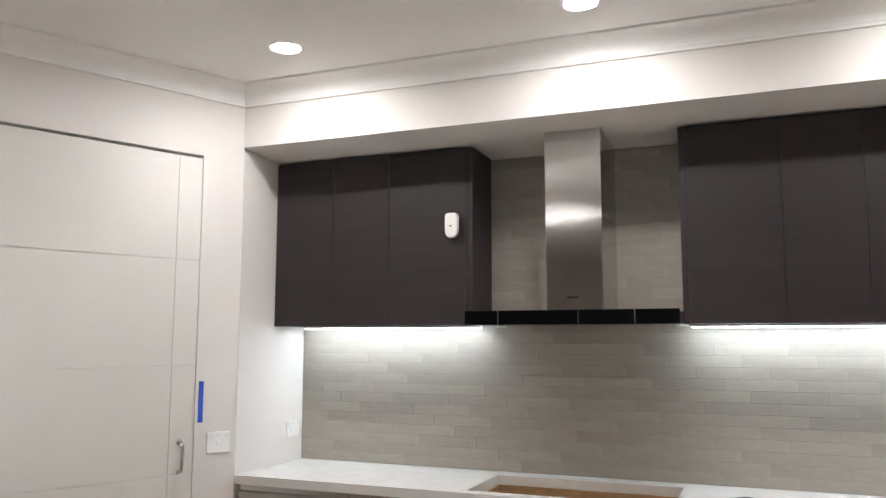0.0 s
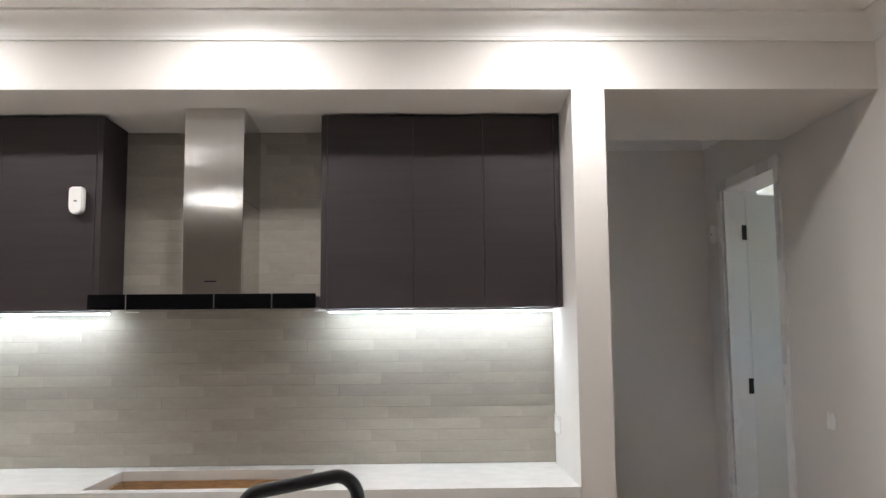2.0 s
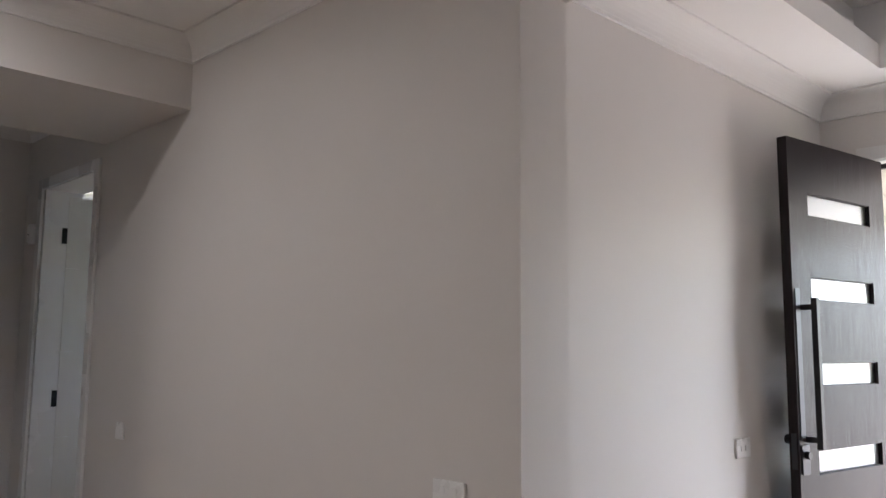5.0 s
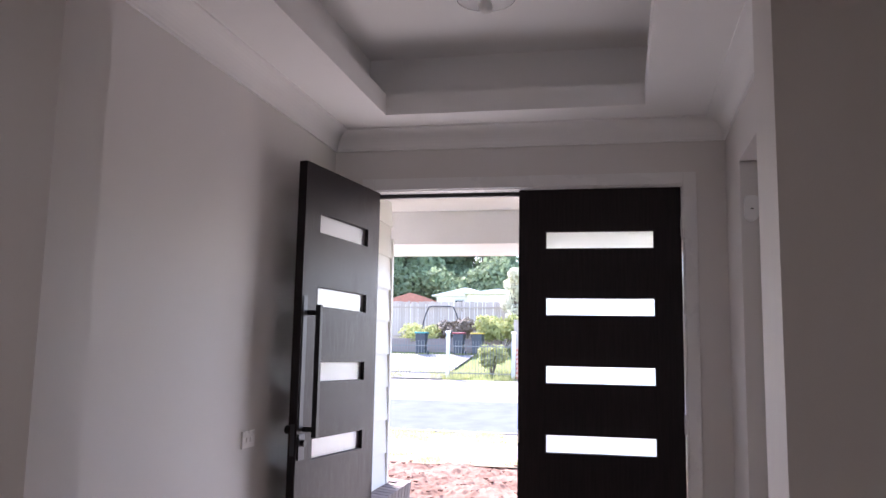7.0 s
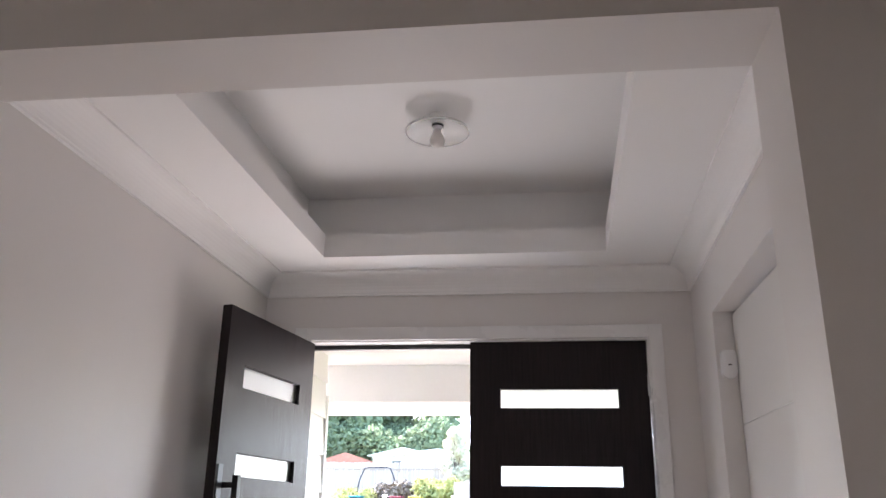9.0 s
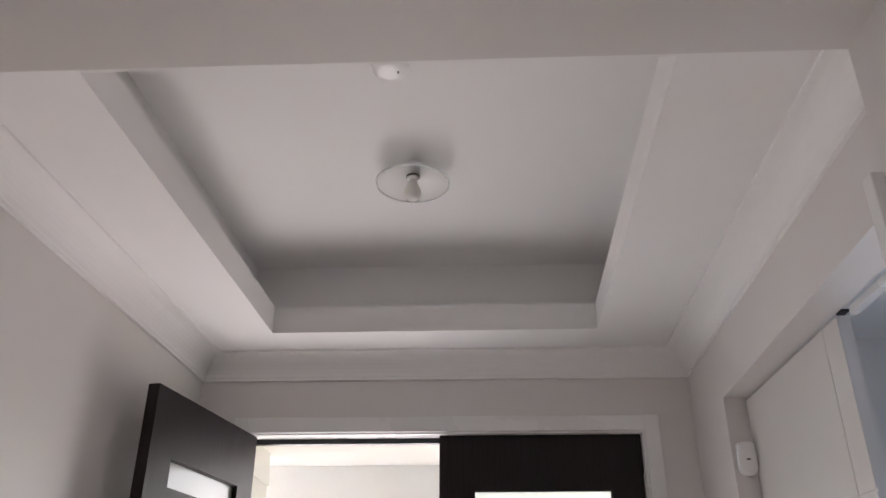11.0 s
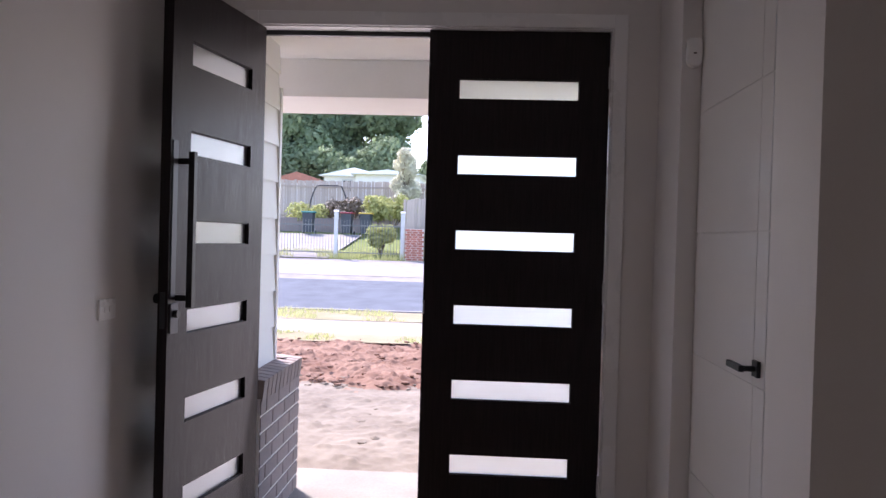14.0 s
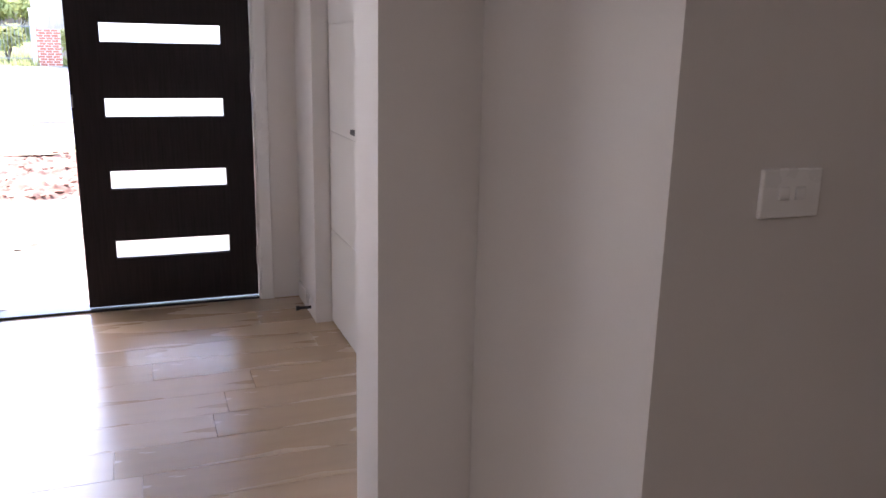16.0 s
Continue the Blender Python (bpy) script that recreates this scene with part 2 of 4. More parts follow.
M_LIDY = mat("yellow_bin_lid", (0.55, 0.40, 0.06), 0.5, var=0.05)
M_ROOF = mat("pale_metal_roof", (0.86, 0.855, 0.84), 0.6, var=0.04, scale=3)
M_RENDER = mat("pale_house_wall", (0.72, 0.70, 0.67), 0.8, var=0.04, scale=2)
M_TERRA = mat("terracotta_roof", (0.42, 0.17, 0.12), 0.8, var=0.1, scale=4)
M_DARKW = mat("dark_window", (0.03, 0.035, 0.04), 0.15, var=0.05)


# ---------------------------------------------------------------- mesh helpers
def bm_box(bm, lo, hi, bevel=0.0):
    """An axis-aligned box from corner to corner, with its edges eased."""
    lo, hi = Vector(lo), Vector(hi)
    v = [bm.verts.new((x, y, z)) for z in (lo.z, hi.z) for y in (lo.y, hi.y) for x in (lo.x, hi.x)]
    faces = [bm.faces.new([v[i] for i in q]) for q in ((0, 2, 3, 1), (4, 5, 7, 6), (0, 1, 5, 4), (2, 6, 7, 3), (0, 4, 6, 2), (1, 3, 7, 5))]
    if bevel:
        edges = {e for f in faces for e in f.edges}
        bmesh.ops.bevel(bm, geom=list(edges), offset=bevel, segments=2, affect="EDGES", profile=0.5)
    return bm


def box(lo, hi, bevel=0.0):
    return bm_box(bmesh.new(), lo, hi, bevel)


def prism(outline, depth, axis="z", start=0.0):
    """Pushes a closed outline of 2D points along an axis."""
    bm = bmesh.new()

    def put(p, d):
        return {"z": (p[0], p[1], d), "y": (p[0], d, p[1]), "x": (d, p[0], p[1])}[axis]

    a = [bm.verts.new(put(p, start)) for p in outline]
    b = [bm.verts.new(put(p, start + depth)) for p in outline]
    bm.faces.new(a)
    bm.faces.new(list(reversed(b)))
    for i in range(len(a)):
        j = (i + 1) % len(a)
        bm.faces.new((a[i], b[i], b[j], a[j]))
    bmesh.ops.recalc_face_normals(bm, faces=bm.faces)
    return bm


def bm_tube(bm, p, q, r, r2=None, seg=12):
    p, q = Vector(p), Vector(q)
    turn = (q - p).to_track_quat("Z", "Y").to_matrix().to_4x4()
    m = Matrix.Translation((p + q) / 2) @ turn
    bmesh.ops.create_cone(bm, cap_ends=True, segments=seg, radius1=r, radius2=r if r2 is None else r2, depth=(q - p).length, matrix=m)
    return bm


def tube(p, q, r, r2=None, seg=12):
    return bm_tube(bmesh.new(), p, q, r, r2, seg)


def lathe(profile, seg=32):
    """Turns (radius, height) pairs round the z axis."""
    bm = bmesh.new()
    rings = [[bm.verts.new((r * math.cos(a), r * math.sin(a), z)) for a in [2 * math.pi * k / seg for k in range(seg)]] for r, z in profile]
    for a, b in zip(rings, rings[1:]):
        for k in range(seg):
            bm.faces.new((a[k], a[(k + 1) % seg], b[(k + 1) % seg], b[k]))
    return bm


def sweep(points, r, seg=10):
    """A round bar along points."""
    bm = bmesh.new()
    pts = [Vector(p) for p in points]
    rings = []
    for i, p in enumerate(pts):
        way = (pts[min(i + 1, len(pts) - 1)] - pts[max(i - 1, 0)]).normalized()
        side = way.cross(Vector((0, 1, 0)) if abs(way.y) < 0.9 else Vector((0, 0, 1))).normalized()
        up = side.cross(way)
        rings.append([bm.verts.new(p + r * (math.cos(a) * side + math.sin(a) * up)) for a in [2 * math.pi * k / seg for k in range(seg)]])
    for a, b in zip(rings, rings[1:]):
        for k in range(seg):
            bm.faces.new((a[k], a[(k + 1) % seg], b[(k + 1) % seg], b[k]))
    bm.faces.new(list(reversed(rings[0])))
    bm.faces.new(rings[-1])
    return bm


def mesh_of(name, bm, material, smooth=False):
    bmesh.ops.recalc_face_normals(bm, faces=bm.faces)
    me = bpy.data.meshes.new(name)
    bm.to_mesh(me)
    bm.free()
    me.materials.append(material)
    if smooth:
        for p in me.polygons:
            p.use_smooth = True
    return me


def part(name, bm, material, parent=None, label="", smooth=False):
    ob = new(name, mesh_of(name, bm, material, smooth))
    ob.parent = parent
    return tagged(ob, label)


def thing(name, label, category, m=None, group=""):
    ob = new(name)
    ob.empty_display_size = 0.1
    if m is not None:
        ob.matrix_basis = m
    return tagged(ob, label, category, group)


def setting(name, bm, material, label="", category=""):
    return tagged(part(name, bm, material), label, category, "", "structure")


# ---------------------------------------------------------------- plan
FACE = 3.107      # kitchen bulkhead face
RX0, RX1 = -2.757, 0.266   # kitchen recess
BACK = 3.680      # splashback
SOFFIT = 2.457
TOP = 0.912       # worktop
NIB = 0.398
XW = 1.507        # long wall
CEIL = 2.75
PX = 1.712        # back of portal
PL, PR = 1.316, -0.400
HEAD = 2.445
EL, ER = 1.428, -0.670     # entry walls
EF = 3.972        # front wall
ECEIL = 2.695
XB, YB = -4.6, -4.5        # far corner of the living area
DG = Vector((-0.413, -0.911))  # pantry wall runs this way from the recess

# ---------------------------------------------------------------- structure: floor, walls, ceilings
setting("floor", box((XB - 0.2, YB - 0.2, -0.12), (4.05, 5.6, -0.016)), M_PLY, "subfloor under the oak boards", "floor")
setting("ceiling", box((XB - 0.2, YB - 0.2, CEIL), (XW + 0.06, 5.6, CEIL + 0.1)), M_CEIL, "flat white plaster ceiling", "ceiling")
setting("wall_west", box((XB - 0.2, YB - 0.2, -0.1), (XB, 5.6, CEIL)), M_WALL, "plain greige painted wall", "wall")
# unseen wall, added to keep daylight from leaking round the pantry door
setting("wall_pantry_light_stop", box((XB, 5.3, -0.02), (NIB - 0.12, 5.42, CEIL)), M_WALL, "plain greige painted wall", "wall")
setting("wall_south", box((XB, YB - 0.2, -0.1), (0.768, YB, CEIL)), M_WALL, "plain greige painted wall", "wall")
# kitchen bulkhead, recess sides and nib
bulk = prism([(FACE, SOFFIT), (FACE, CEIL), (3.97, CEIL), (3.97, SOFFIT - 0.046)], NIB - RX0, "x", RX0)  # its underside falls a little to the back
bm_box(bulk, (NIB, FACE, SOFFIT), (XW, 3.97, CEIL))
bm_box(bulk, (RX1, FACE, -0.02), (NIB, BACK + 0.12, SOFFIT))
bm_box(bulk, (RX0 - 0.12, BACK + 0.012, -0.02), (RX1, BACK + 0.12, SOFFIT))
bm_box(bulk, (RX0 - 0.14, FACE + 0.004, -0.02), (RX0, BACK + 0.012, CEIL))
setting("wall_kitchen", bulk, M_WALL, "greige kitchen wall with a recess under a bulkhead", "wall")
# slanted pantry wall
c0 = Vector((RX0, FACE))
nrm = Vector((DG.y, -DG.x))
if nrm.x > 0:
    nrm = -nrm
far = c0 + DG * 2.1
DOOR_A, DOOR_B, DOOR_TOP = 0.205, 1.125, 2.384


def slab(a, b, z0, z1, back=0.12):
    p, q = c0 + DG * a, c0 + DG * b
    return [(p.x, p.y), (q.x, q.y), (q.x + nrm.x * back, q.y + nrm.y * back), (p.x + nrm.x * back, p.y + nrm.y * back)], z0, z1


pw = bmesh.new()
for a, b, z0, z1 in ((0, DOOR_A, -0.02, CEIL), (DOOR_B, 2.1, -0.02, CEIL), (DOOR_A, DOOR_B, DOOR_TOP, CEIL)):
    o, z0, z1 = slab(a, b, z0, z1)
    bm2 = prism(o, z1 - z0, "z", z0)
    tmp = bpy.data.meshes.new("tmp")
    bm2.to_mesh(tmp)
    bm2.free()
    pw.from_mesh(tmp)
    bpy.data.meshes.remove(tmp)
setting("wall_pantry", pw, M_WALL, "slanted greige pantry wall", "wall")
setting("wall_pantry_return", box((XB, far.y - 0.12, -0.02), (far.x + 0.02, far.y, CEIL)), M_WALL, "plain greige painted wall", "wall")
# long wall with the corridor doorway, then the portal
CD0, CD1, CDT = 4.065, 4.80, 2.335
lw = bmesh.new()
bm_box(lw, (XW, PL, -0.02), (PX, CD0, CEIL))
bm_box(lw, (XW, CD1, -0.02), (PX, 5.21, CEIL))
bm_box(lw, (XW, CD0, CDT), (PX, CD1, CEIL))
bm_box(lw, (XW, PR, HEAD), (PX, PL, CEIL))
bm_box(lw, (XW, ER - 0.14, -0.02), (PX, PR, CEIL))
setting("wall_long", lw, M_WALL, "greige wall with a wide square portal to the entry", "wall")
setting("wall_corridor_end", box((-0.6, 5.08, -0.02), (XW, 5.21, CEIL)), M_WALL, "grey shaded corridor end wall", "wall")
setting("wall_corridor_side", box((NIB - 0.12, BACK + 0.12, -0.02), (NIB, 5.08, CEIL)), M_WALL, "plain corridor side wall", "wall")
# the opening in this wall is unseen, added to let daylight reach the corridor
bw = bmesh.new()
bm_box(bw, (3.0, 3.4, -0.02), (3.1, 4.4, CEIL))
bm_box(bw, (3.0, 5.1, -0.02), (3.1, 5.6, CEIL))
bm_box(bw, (3.0, 4.4, -0.02), (3.1, 5.1, 1.4))
bm_box(bw, (3.0, 4.4, 2.15), (3.1, 5.1, CEIL))
setting("wall_bathroom", bw, M_BACK, "pale wall of the room off the corridor with an unseen opening added for daylight", "wall")
# unseen overhang, added only to keep direct sun out of the opening
setting("sun_block_bathroom", box((3.1, 3.4, 2.2), (4.0, 5.6, 2.3)), M_PORCH, "plain unseen slab added to keep the sun out of the opening", "eave")
setting("ceiling_bathroom", box((PX, 3.3, CEIL - 0.05), (3.1, 5.6, CEIL + 0.05)), M_CEIL, "white ceiling", "ceiling")
setting("wall_bathroom_near", box((PX, 3.3, -0.02), (3.0, 3.4, CEIL - 0.05)), M_WALL, "plain wall", "wall")
setting("wall_bathroom_far", box((PX, 5.5, -0.02), (3.0, 5.6, CEIL - 0.05)), M_WALL, "plain wall", "wall")
# column beside the portal
setting("wall_column", prism([(0.768, YB - 0.2), (XW - 0.002, YB - 0.2), (XW - 0.002, -0.646), (0.768, -0.633)], CEIL + 0.02, "z", -0.02), M_WALL, "greige boxed-out wall beside the portal", "wall")
# entry
setting("wall_entry_left", box((PX, EL, -0.02), (EF, EL + 0.14, 3.2)), M_WALL, "light greige entry wall", "wall")
ID0, ID1, IDT = 2.13, 3.50, 2.36
er = bmesh.new()
bm_box(er, (PX, ER - 0.11, -0.02), (ID0, ER, 3.2))
bm_box(er, (ID1, ER - 0.11, -0.02), (EF, ER, 3.2))
bm_box(er, (ID0, ER - 0.11, IDT), (ID1, ER, 3.2))
setting("wall_entry_right", er, M_WALL, "greige entry wall with a double doorway", "wall")
DL, DR, DTOP = 1.192, -0.452, 2.352
fw = bmesh.new()
bm_box(fw, (EF, DL + 0.03, -0.02), (EF + 0.085, EL + 0.14, 3.2))
bm_box(fw, (EF, -1.1, -0.02), (EF + 0.085, DR - 0.03, 3.2))
bm_box(fw, (EF, -3.4, -0.02), (EF + 0.085, -2.7, 3.2))
bm_box(fw, (EF, -2.7, -0.02), (EF + 0.085, -1.1, 0.68))
bm_box(fw, (EF, -2.7, 2.1), (EF + 0.085, -1.1, 3.2))
bm_box(fw, (EF, DR - 0.03, DTOP + 0.03), (EF + 0.085, DL + 0.03, 3.2))
setting("wall_front", fw, M_WALL, "greige front wall round the double entrance door", "wall")
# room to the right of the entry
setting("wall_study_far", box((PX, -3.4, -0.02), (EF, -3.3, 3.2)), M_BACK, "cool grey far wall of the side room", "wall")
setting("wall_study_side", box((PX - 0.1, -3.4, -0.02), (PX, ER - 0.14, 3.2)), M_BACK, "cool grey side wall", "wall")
setting("ceiling_study", box((PX, -3.3, CEIL), (EF, ER - 0.11, CEIL + 0.1)), M_CEIL, "white ceiling of the side room", "ceiling")
# tray ceiling of the entry
T0, T1, TL, TR = 2.02, 3.665, 1.05, -0.265
LIP, UP, SET = 2.808, 3.05, 0.14
tray = bmesh.new()
bm_box(tray, (PX, EL, ECEIL), (T0, ER, LIP))
bm_box(tray, (T1, EL, ECEIL), (EF, ER, LIP))
bm_box(tray, (T0, EL, ECEIL), (T1, TL, LIP))
bm_box(tray, (T0, TR, ECEIL), (T1, ER, LIP))
bm_box(tray, (PX, EL, LIP), (T0 - SET, ER, UP))
bm_box(tray, (T1 + SET, EL, LIP), (EF, ER, UP))
bm_box(tray, (T0 - SET, EL, LIP), (T1 + SET, TL + SET, UP))
bm_box(tray, (T0 - SET, TR - SET, LIP), (T1 + SET, ER, UP))
bm_box(tray, (PX, EL, UP), (EF, ER, UP + 0.1))
setting("ceiling_entry", tray, M_CEIL, "white tray ceiling with a raised recess", "ceiling")


def cornice(name, path, z, drop=0.095, out=0.095):
    """A cove cornice along a path; the wall lies to the left of its direction."""
    prof = [(0, -drop), (0.012, -drop), (0.012, -drop + 0.012)]
    for k in range(9):
        a = math.pi / 2 * k / 8
        prof.append((out - 0.008 - (out - 0.022) * math.cos(a), -drop + 0.014 + (drop - 0.024) * math.sin(a)))
    prof += [(out, -0.010), (out, 0)]
    bm = bmesh.new()
    pts = [Vector(p) for p in path]
    rings = []
    for i, p in enumerate(pts):
        d0 = (p - pts[i - 1]).normalized() if i else None
        d1 = (pts[i + 1] - p).normalized() if i < len(pts) - 1 else None
        n0 = Vector((d0.y, -d0.x)) if d0 else Vector((d1.y, -d1.x))
        n1 = Vector((d1.y, -d1.x)) if d1 else n0
        mid = (n0 + n1) / (1 + n0.dot(n1))
        rings.append([bm.verts.new((p.x + mid.x * o, p.y + mid.y * o, z + h)) for o, h in prof])
    for a, b in zip(rings, rings[1:]):
        for k in range(len(prof) - 1):
            bm.faces.new((a[k], b[k], b[k + 1], a[k + 1]))
    return setting(name, bm, M_CEIL, "white cove cornice", "cornice")


cornice("cornice_kitchen", [tuple(far), tuple(c0), (XW, FACE), (XW, -0.646)], CEIL)
cornice("cornice_entry", [(PX, EL), (EF, EL), (EF, ER), (PX, ER)], ECEIL, 0.11, 0.1)
cornice("cornice_corridor", [(NIB, 5.08), (XW, 5.08), (XW, 3.97)], CEIL)
cornice("cornice_study", [(EF, -3.3), (PX, -3.3)], CEIL)
# the entry is a little out of square: its long sides lean towards the kitchen
SKEW = 0.026
for nm in ("wall_entry_left", "wall_entry_right", "ceiling_entry", "cornice_entry"):
    for v in bpy.data.objects[nm].data.vertices:
        v.co.y += SKEW * (EF - v.co.x)
win = setting("window_1", box((EF + 0.02, -2.698, 0.682), (EF + 0.08, -2.65, 2.098)), M_TRIM, "white aluminium window of the side room", "window")
for lo, hi in (((-1.15, 0.682), (-1.102, 2.098)), ((-2.65, 0.682), (-1.15, 0.73)), ((-2.65, 2.05), (-1.15, 2.098)), ((-1.92, 0.73), (-1.88, 2.05))):
    part("frame_bar", box((EF + 0.02, lo[0], lo[1]), (EF + 0.08, hi[0], hi[1])), M_TRIM, win)
for a, b in ((-2.65, -1.92), (-1.88, -1.15)):
    pane = part("pane", box((EF + 0.055, a, 0.73), (EF + 0.061, b, 2.05)), M_CLEAR, win, "clear glass pane")
    pane.visible_shadow = False
blind = thing("roller_blind", "slate blue roller blind half lowered over the window", "roller blind", pose(EF - 0.012, -1.9, 2.12))
part("cloth", box((0.0, -0.78, -0.95), (0.004, 0.78, -0.03), 0.001), M_BLIND, blind)
part("head_rail", box((-0.045, -0.82, 0.0), (0.011, 0.82, 0.055), 0.004), M_TRIM, blind, "white head rail")
part("bottom_bar", box((-0.006, -0.78, -0.975), (0.010, 0.78, -0.951), 0.003), M_TRIM, blind, "white bottom bar")

# ---------------------------------------------------------------- kitchen
def cabinet(x0, x1, z0, z1, seams, label):
    """A wall cupboard: carcass, end panel and flush doors with fine gaps; doors face -y."""
    front = 3.395
    cab = thing("wall_cabinet", label, "wall cabinet", pose(x0, front, z0), "wall cabinets")
    w, h = x1 - x0, z1 - z0
    part("body", box((0.004, 0.022, 0.002), (w - 0.004, BACK - front - 0.012, h - 0.002)), M_WENGE, cab)
    cuts = [0.0] + [s - x0 for s in seams] + [w]
    for a, b in zip(cuts, cuts[1:]):
        if b - a > 0.05:
            part("door", box((a + 0.0008, 0.0, 0.0), (b - 0.0008, 0.0195, h - 0.006), 0.001), M_WENGE, cab)
        else:
            part("end_panel", box((a + 0.001, -0.001, 0.0), (b, BACK - front - 0.012, h - 0.001), 0.0015), M_WENGE, cab)
    part("scribe_rail", box((0.002, 0.006, h - 0.005), (w - 0.002, 0.02, h)), M_WENGE, cab)
    return cab


cabinet(RX0 + 0.003, -1.685, 1.600, 2.430, [-2.425, -2.116, -1.712], "dark wenge wall cupboard with flat flush doors beside the rangehood")
cabinet(-0.762, RX1 - 0.003, 1.600, 2.430, [-0.735, -0.368, -0.068, 0.238], "dark wenge wall cupboard with flat flush doors and a filler strip")
for sx, sw in ((-2.2, 0.98), (-0.25, 1.0)):
    led = thing("led_strip", "cool white glowing strip light under the cupboard", "strip light", pose(sx, 3.59, LED_Z + 0.003), "strip lights")
    part("channel", box((-sw / 2, -0.011, 0.0), (sw / 2, 0.011, 0.0085)), M_STEEL, led)
    part("diffuser", box((-sw / 2 + 0.004, -0.008, -0.0025), (sw / 2 - 0.004, 0.008, -0.0002)), M_LED, led, "glowing diffuser")

# rangehood
hood = thing("rangehood", "stainless canopy rangehood with a black glass visor and square flue", "rangehood", pose(-1.211, 3.23, 1.598))
part("flue", box((-0.113, 0.10, 0.058), (0.135, BACK - 3.23 - 0.004, 0.858), 0.003), M_STEEL, hood, "brushed steel flue")
part("flue_collar", box((-0.116, 0.097, 0.46), (0.138, BACK - 3.23 - 0.002, 0.463)), M_STEEL, hood)
part("badge", box((-0.02, 0.0985, 0.113), (0.03, 0.1, 0.119)), M_BLACK, hood, "small dark maker's mark")
canopy = prism([(0.012, 0.004), (0.012, 0.05), (BACK - 3.236, 0.058), (BACK - 3.236, 0.004)], 0.892, "x", -0.446)
part("canopy", canopy, M_STEEL, hood, "stainless canopy body")
for a, b in ((-0.452, -0.302), (-0.299, 0.046), (0.049, 0.276), (0.279, 0.452)):
    part("visor_panel", box((a, 0.0, 0.0), (b, 0.0095, 0.06), 0.0012), M_BLACKG, hood, "black glass visor")
for a in (-0.3005, 0.0475, 0.2775):
    part("visor_divider", box((a - 0.0022, 0.0015, 0.003), (a + 0.0022, 0.0085, 0.0585)), M_STEEL, hood, "thin steel strip between the glass panels")
for a in (-0.42, 0.005):
    part("filter", box((a, 0.04, -0.002), (a + 0.415, 0.34, 0.0035), 0.001), M_STEEL, hood, "steel grease filter")
for a in (-0.43, 0.40):
    part("hood_lamp", box((a, 0.36, -0.004), (a + 0.05, 0.385, 0.0035), 0.001), M_PLASTIC, hood, "small white hood lamp")

# worktop with the cooktop cut-out, base cupboards
HX0, HX1, HY0, HY1 = -1.63, -0.80, 3.165, 3.575
wt = bmesh.new()
bm_box(wt, (RX0 + 0.003, FACE - 0.004, TOP - 0.04), (HX0, BACK, TOP))
bm_box(wt, (HX1, FACE - 0.004, TOP - 0.04), (RX1 - 0.003, BACK, TOP))
bm_box(wt, (HX0, FACE - 0.004, TOP - 0.04), (HX1, HY0, TOP))
bm_box(wt, (HX0, HY1, TOP - 0.04), (HX1, BACK, TOP))
bmesh.ops.remove_doubles(wt, verts=wt.verts, dist=0.0005)
tagged(part("worktop", wt, M_STONE), "white stone worktop with an empty cooktop cut-out", "worktop")
liner = thing("cooktop_cutout", "raw timber lining of the empty cooktop opening", "cut-out", pose(0, 0, 0))
part("back_lining", box((HX0, HY1 - 0.016, TOP - 0.20), (HX1, HY1 - 0.002, TOP - 0.041)), M_PLY, liner)
part("front_lining", box((HX0, HY0 + 0.002, TOP - 0.20), (HX1, HY0 + 0.016, TOP - 0.041)), M_PLY, liner)
part("side_lining", box((HX0 + 0.002, HY0 + 0.017, TOP - 0.20), (HX0 + 0.016, HY1 - 0.017, TOP - 0.041)), M_PLY, liner)
part("side_lining", box((HX1 - 0.016, HY0 + 0.017, TOP - 0.20), (HX1 - 0.002, HY1 - 0.017, TOP - 0.041)), M_PLY, liner)
part("base_board", box((HX0, HY0 + 0.002, TOP - 0.216), (HX1, HY1 - 0.002, TOP - 0.2005)), M_PLY, liner)
M_BASE = mat("pale_base_laminate", (0.44, 0.41, 0.38), 0.4, var=0.06, scale=3, bump=0.1, bscale=30, stretch=(0.6, 8, 10))
for a, b in ((RX0 + 0.01, -2.17), (-2.165, -1.665), (-0.785, -0.27), (-0.265, RX1 - 0.01)):
    base = thing("base_cabinet", "pale base cupboard with a steel finger rail under the worktop", "base cabinet", pose(a, FACE + 0.02, 0), "base cabinets")
    w = b - a
    part("body", box((0, 0.022, 0.1), (w, BACK - FACE - 0.03, TOP - 0.042)), M_BASE, base)
    part("door", box((0.002, 0, 0.1), (w - 0.002, 0.02, TOP - 0.075), 0.002), M_BASE, base)
    part("finger_rail", box((0, 0.008, TOP - 0.072), (w, 0.021, TOP - 0.043), 0.002), M_STEEL, base, "steel finger rail")
    part("plinth", box((0, 0.06, 0.0), (w, 0.075, 0.099)), M_BASE, base)
base = thing("oven_housing", "pale oven housing below the cooktop opening", "oven cabinet", pose(-1.66, FACE + 0.02, 0))
part("body", box((0, 0.022, 0.1), (0.87, BACK - FACE - 0.03, TOP - 0.22)), M_BASE, base)
part("fascia", box((0.002, 0, 0.1), (0.868, 0.02, TOP - 0.075), 0.002), M_BASE, base)
part("finger_rail", box((0, 0.008, TOP - 0.072), (0.87, 0.021, TOP - 0.043), 0.002), M_STEEL, base, "steel finger rail")

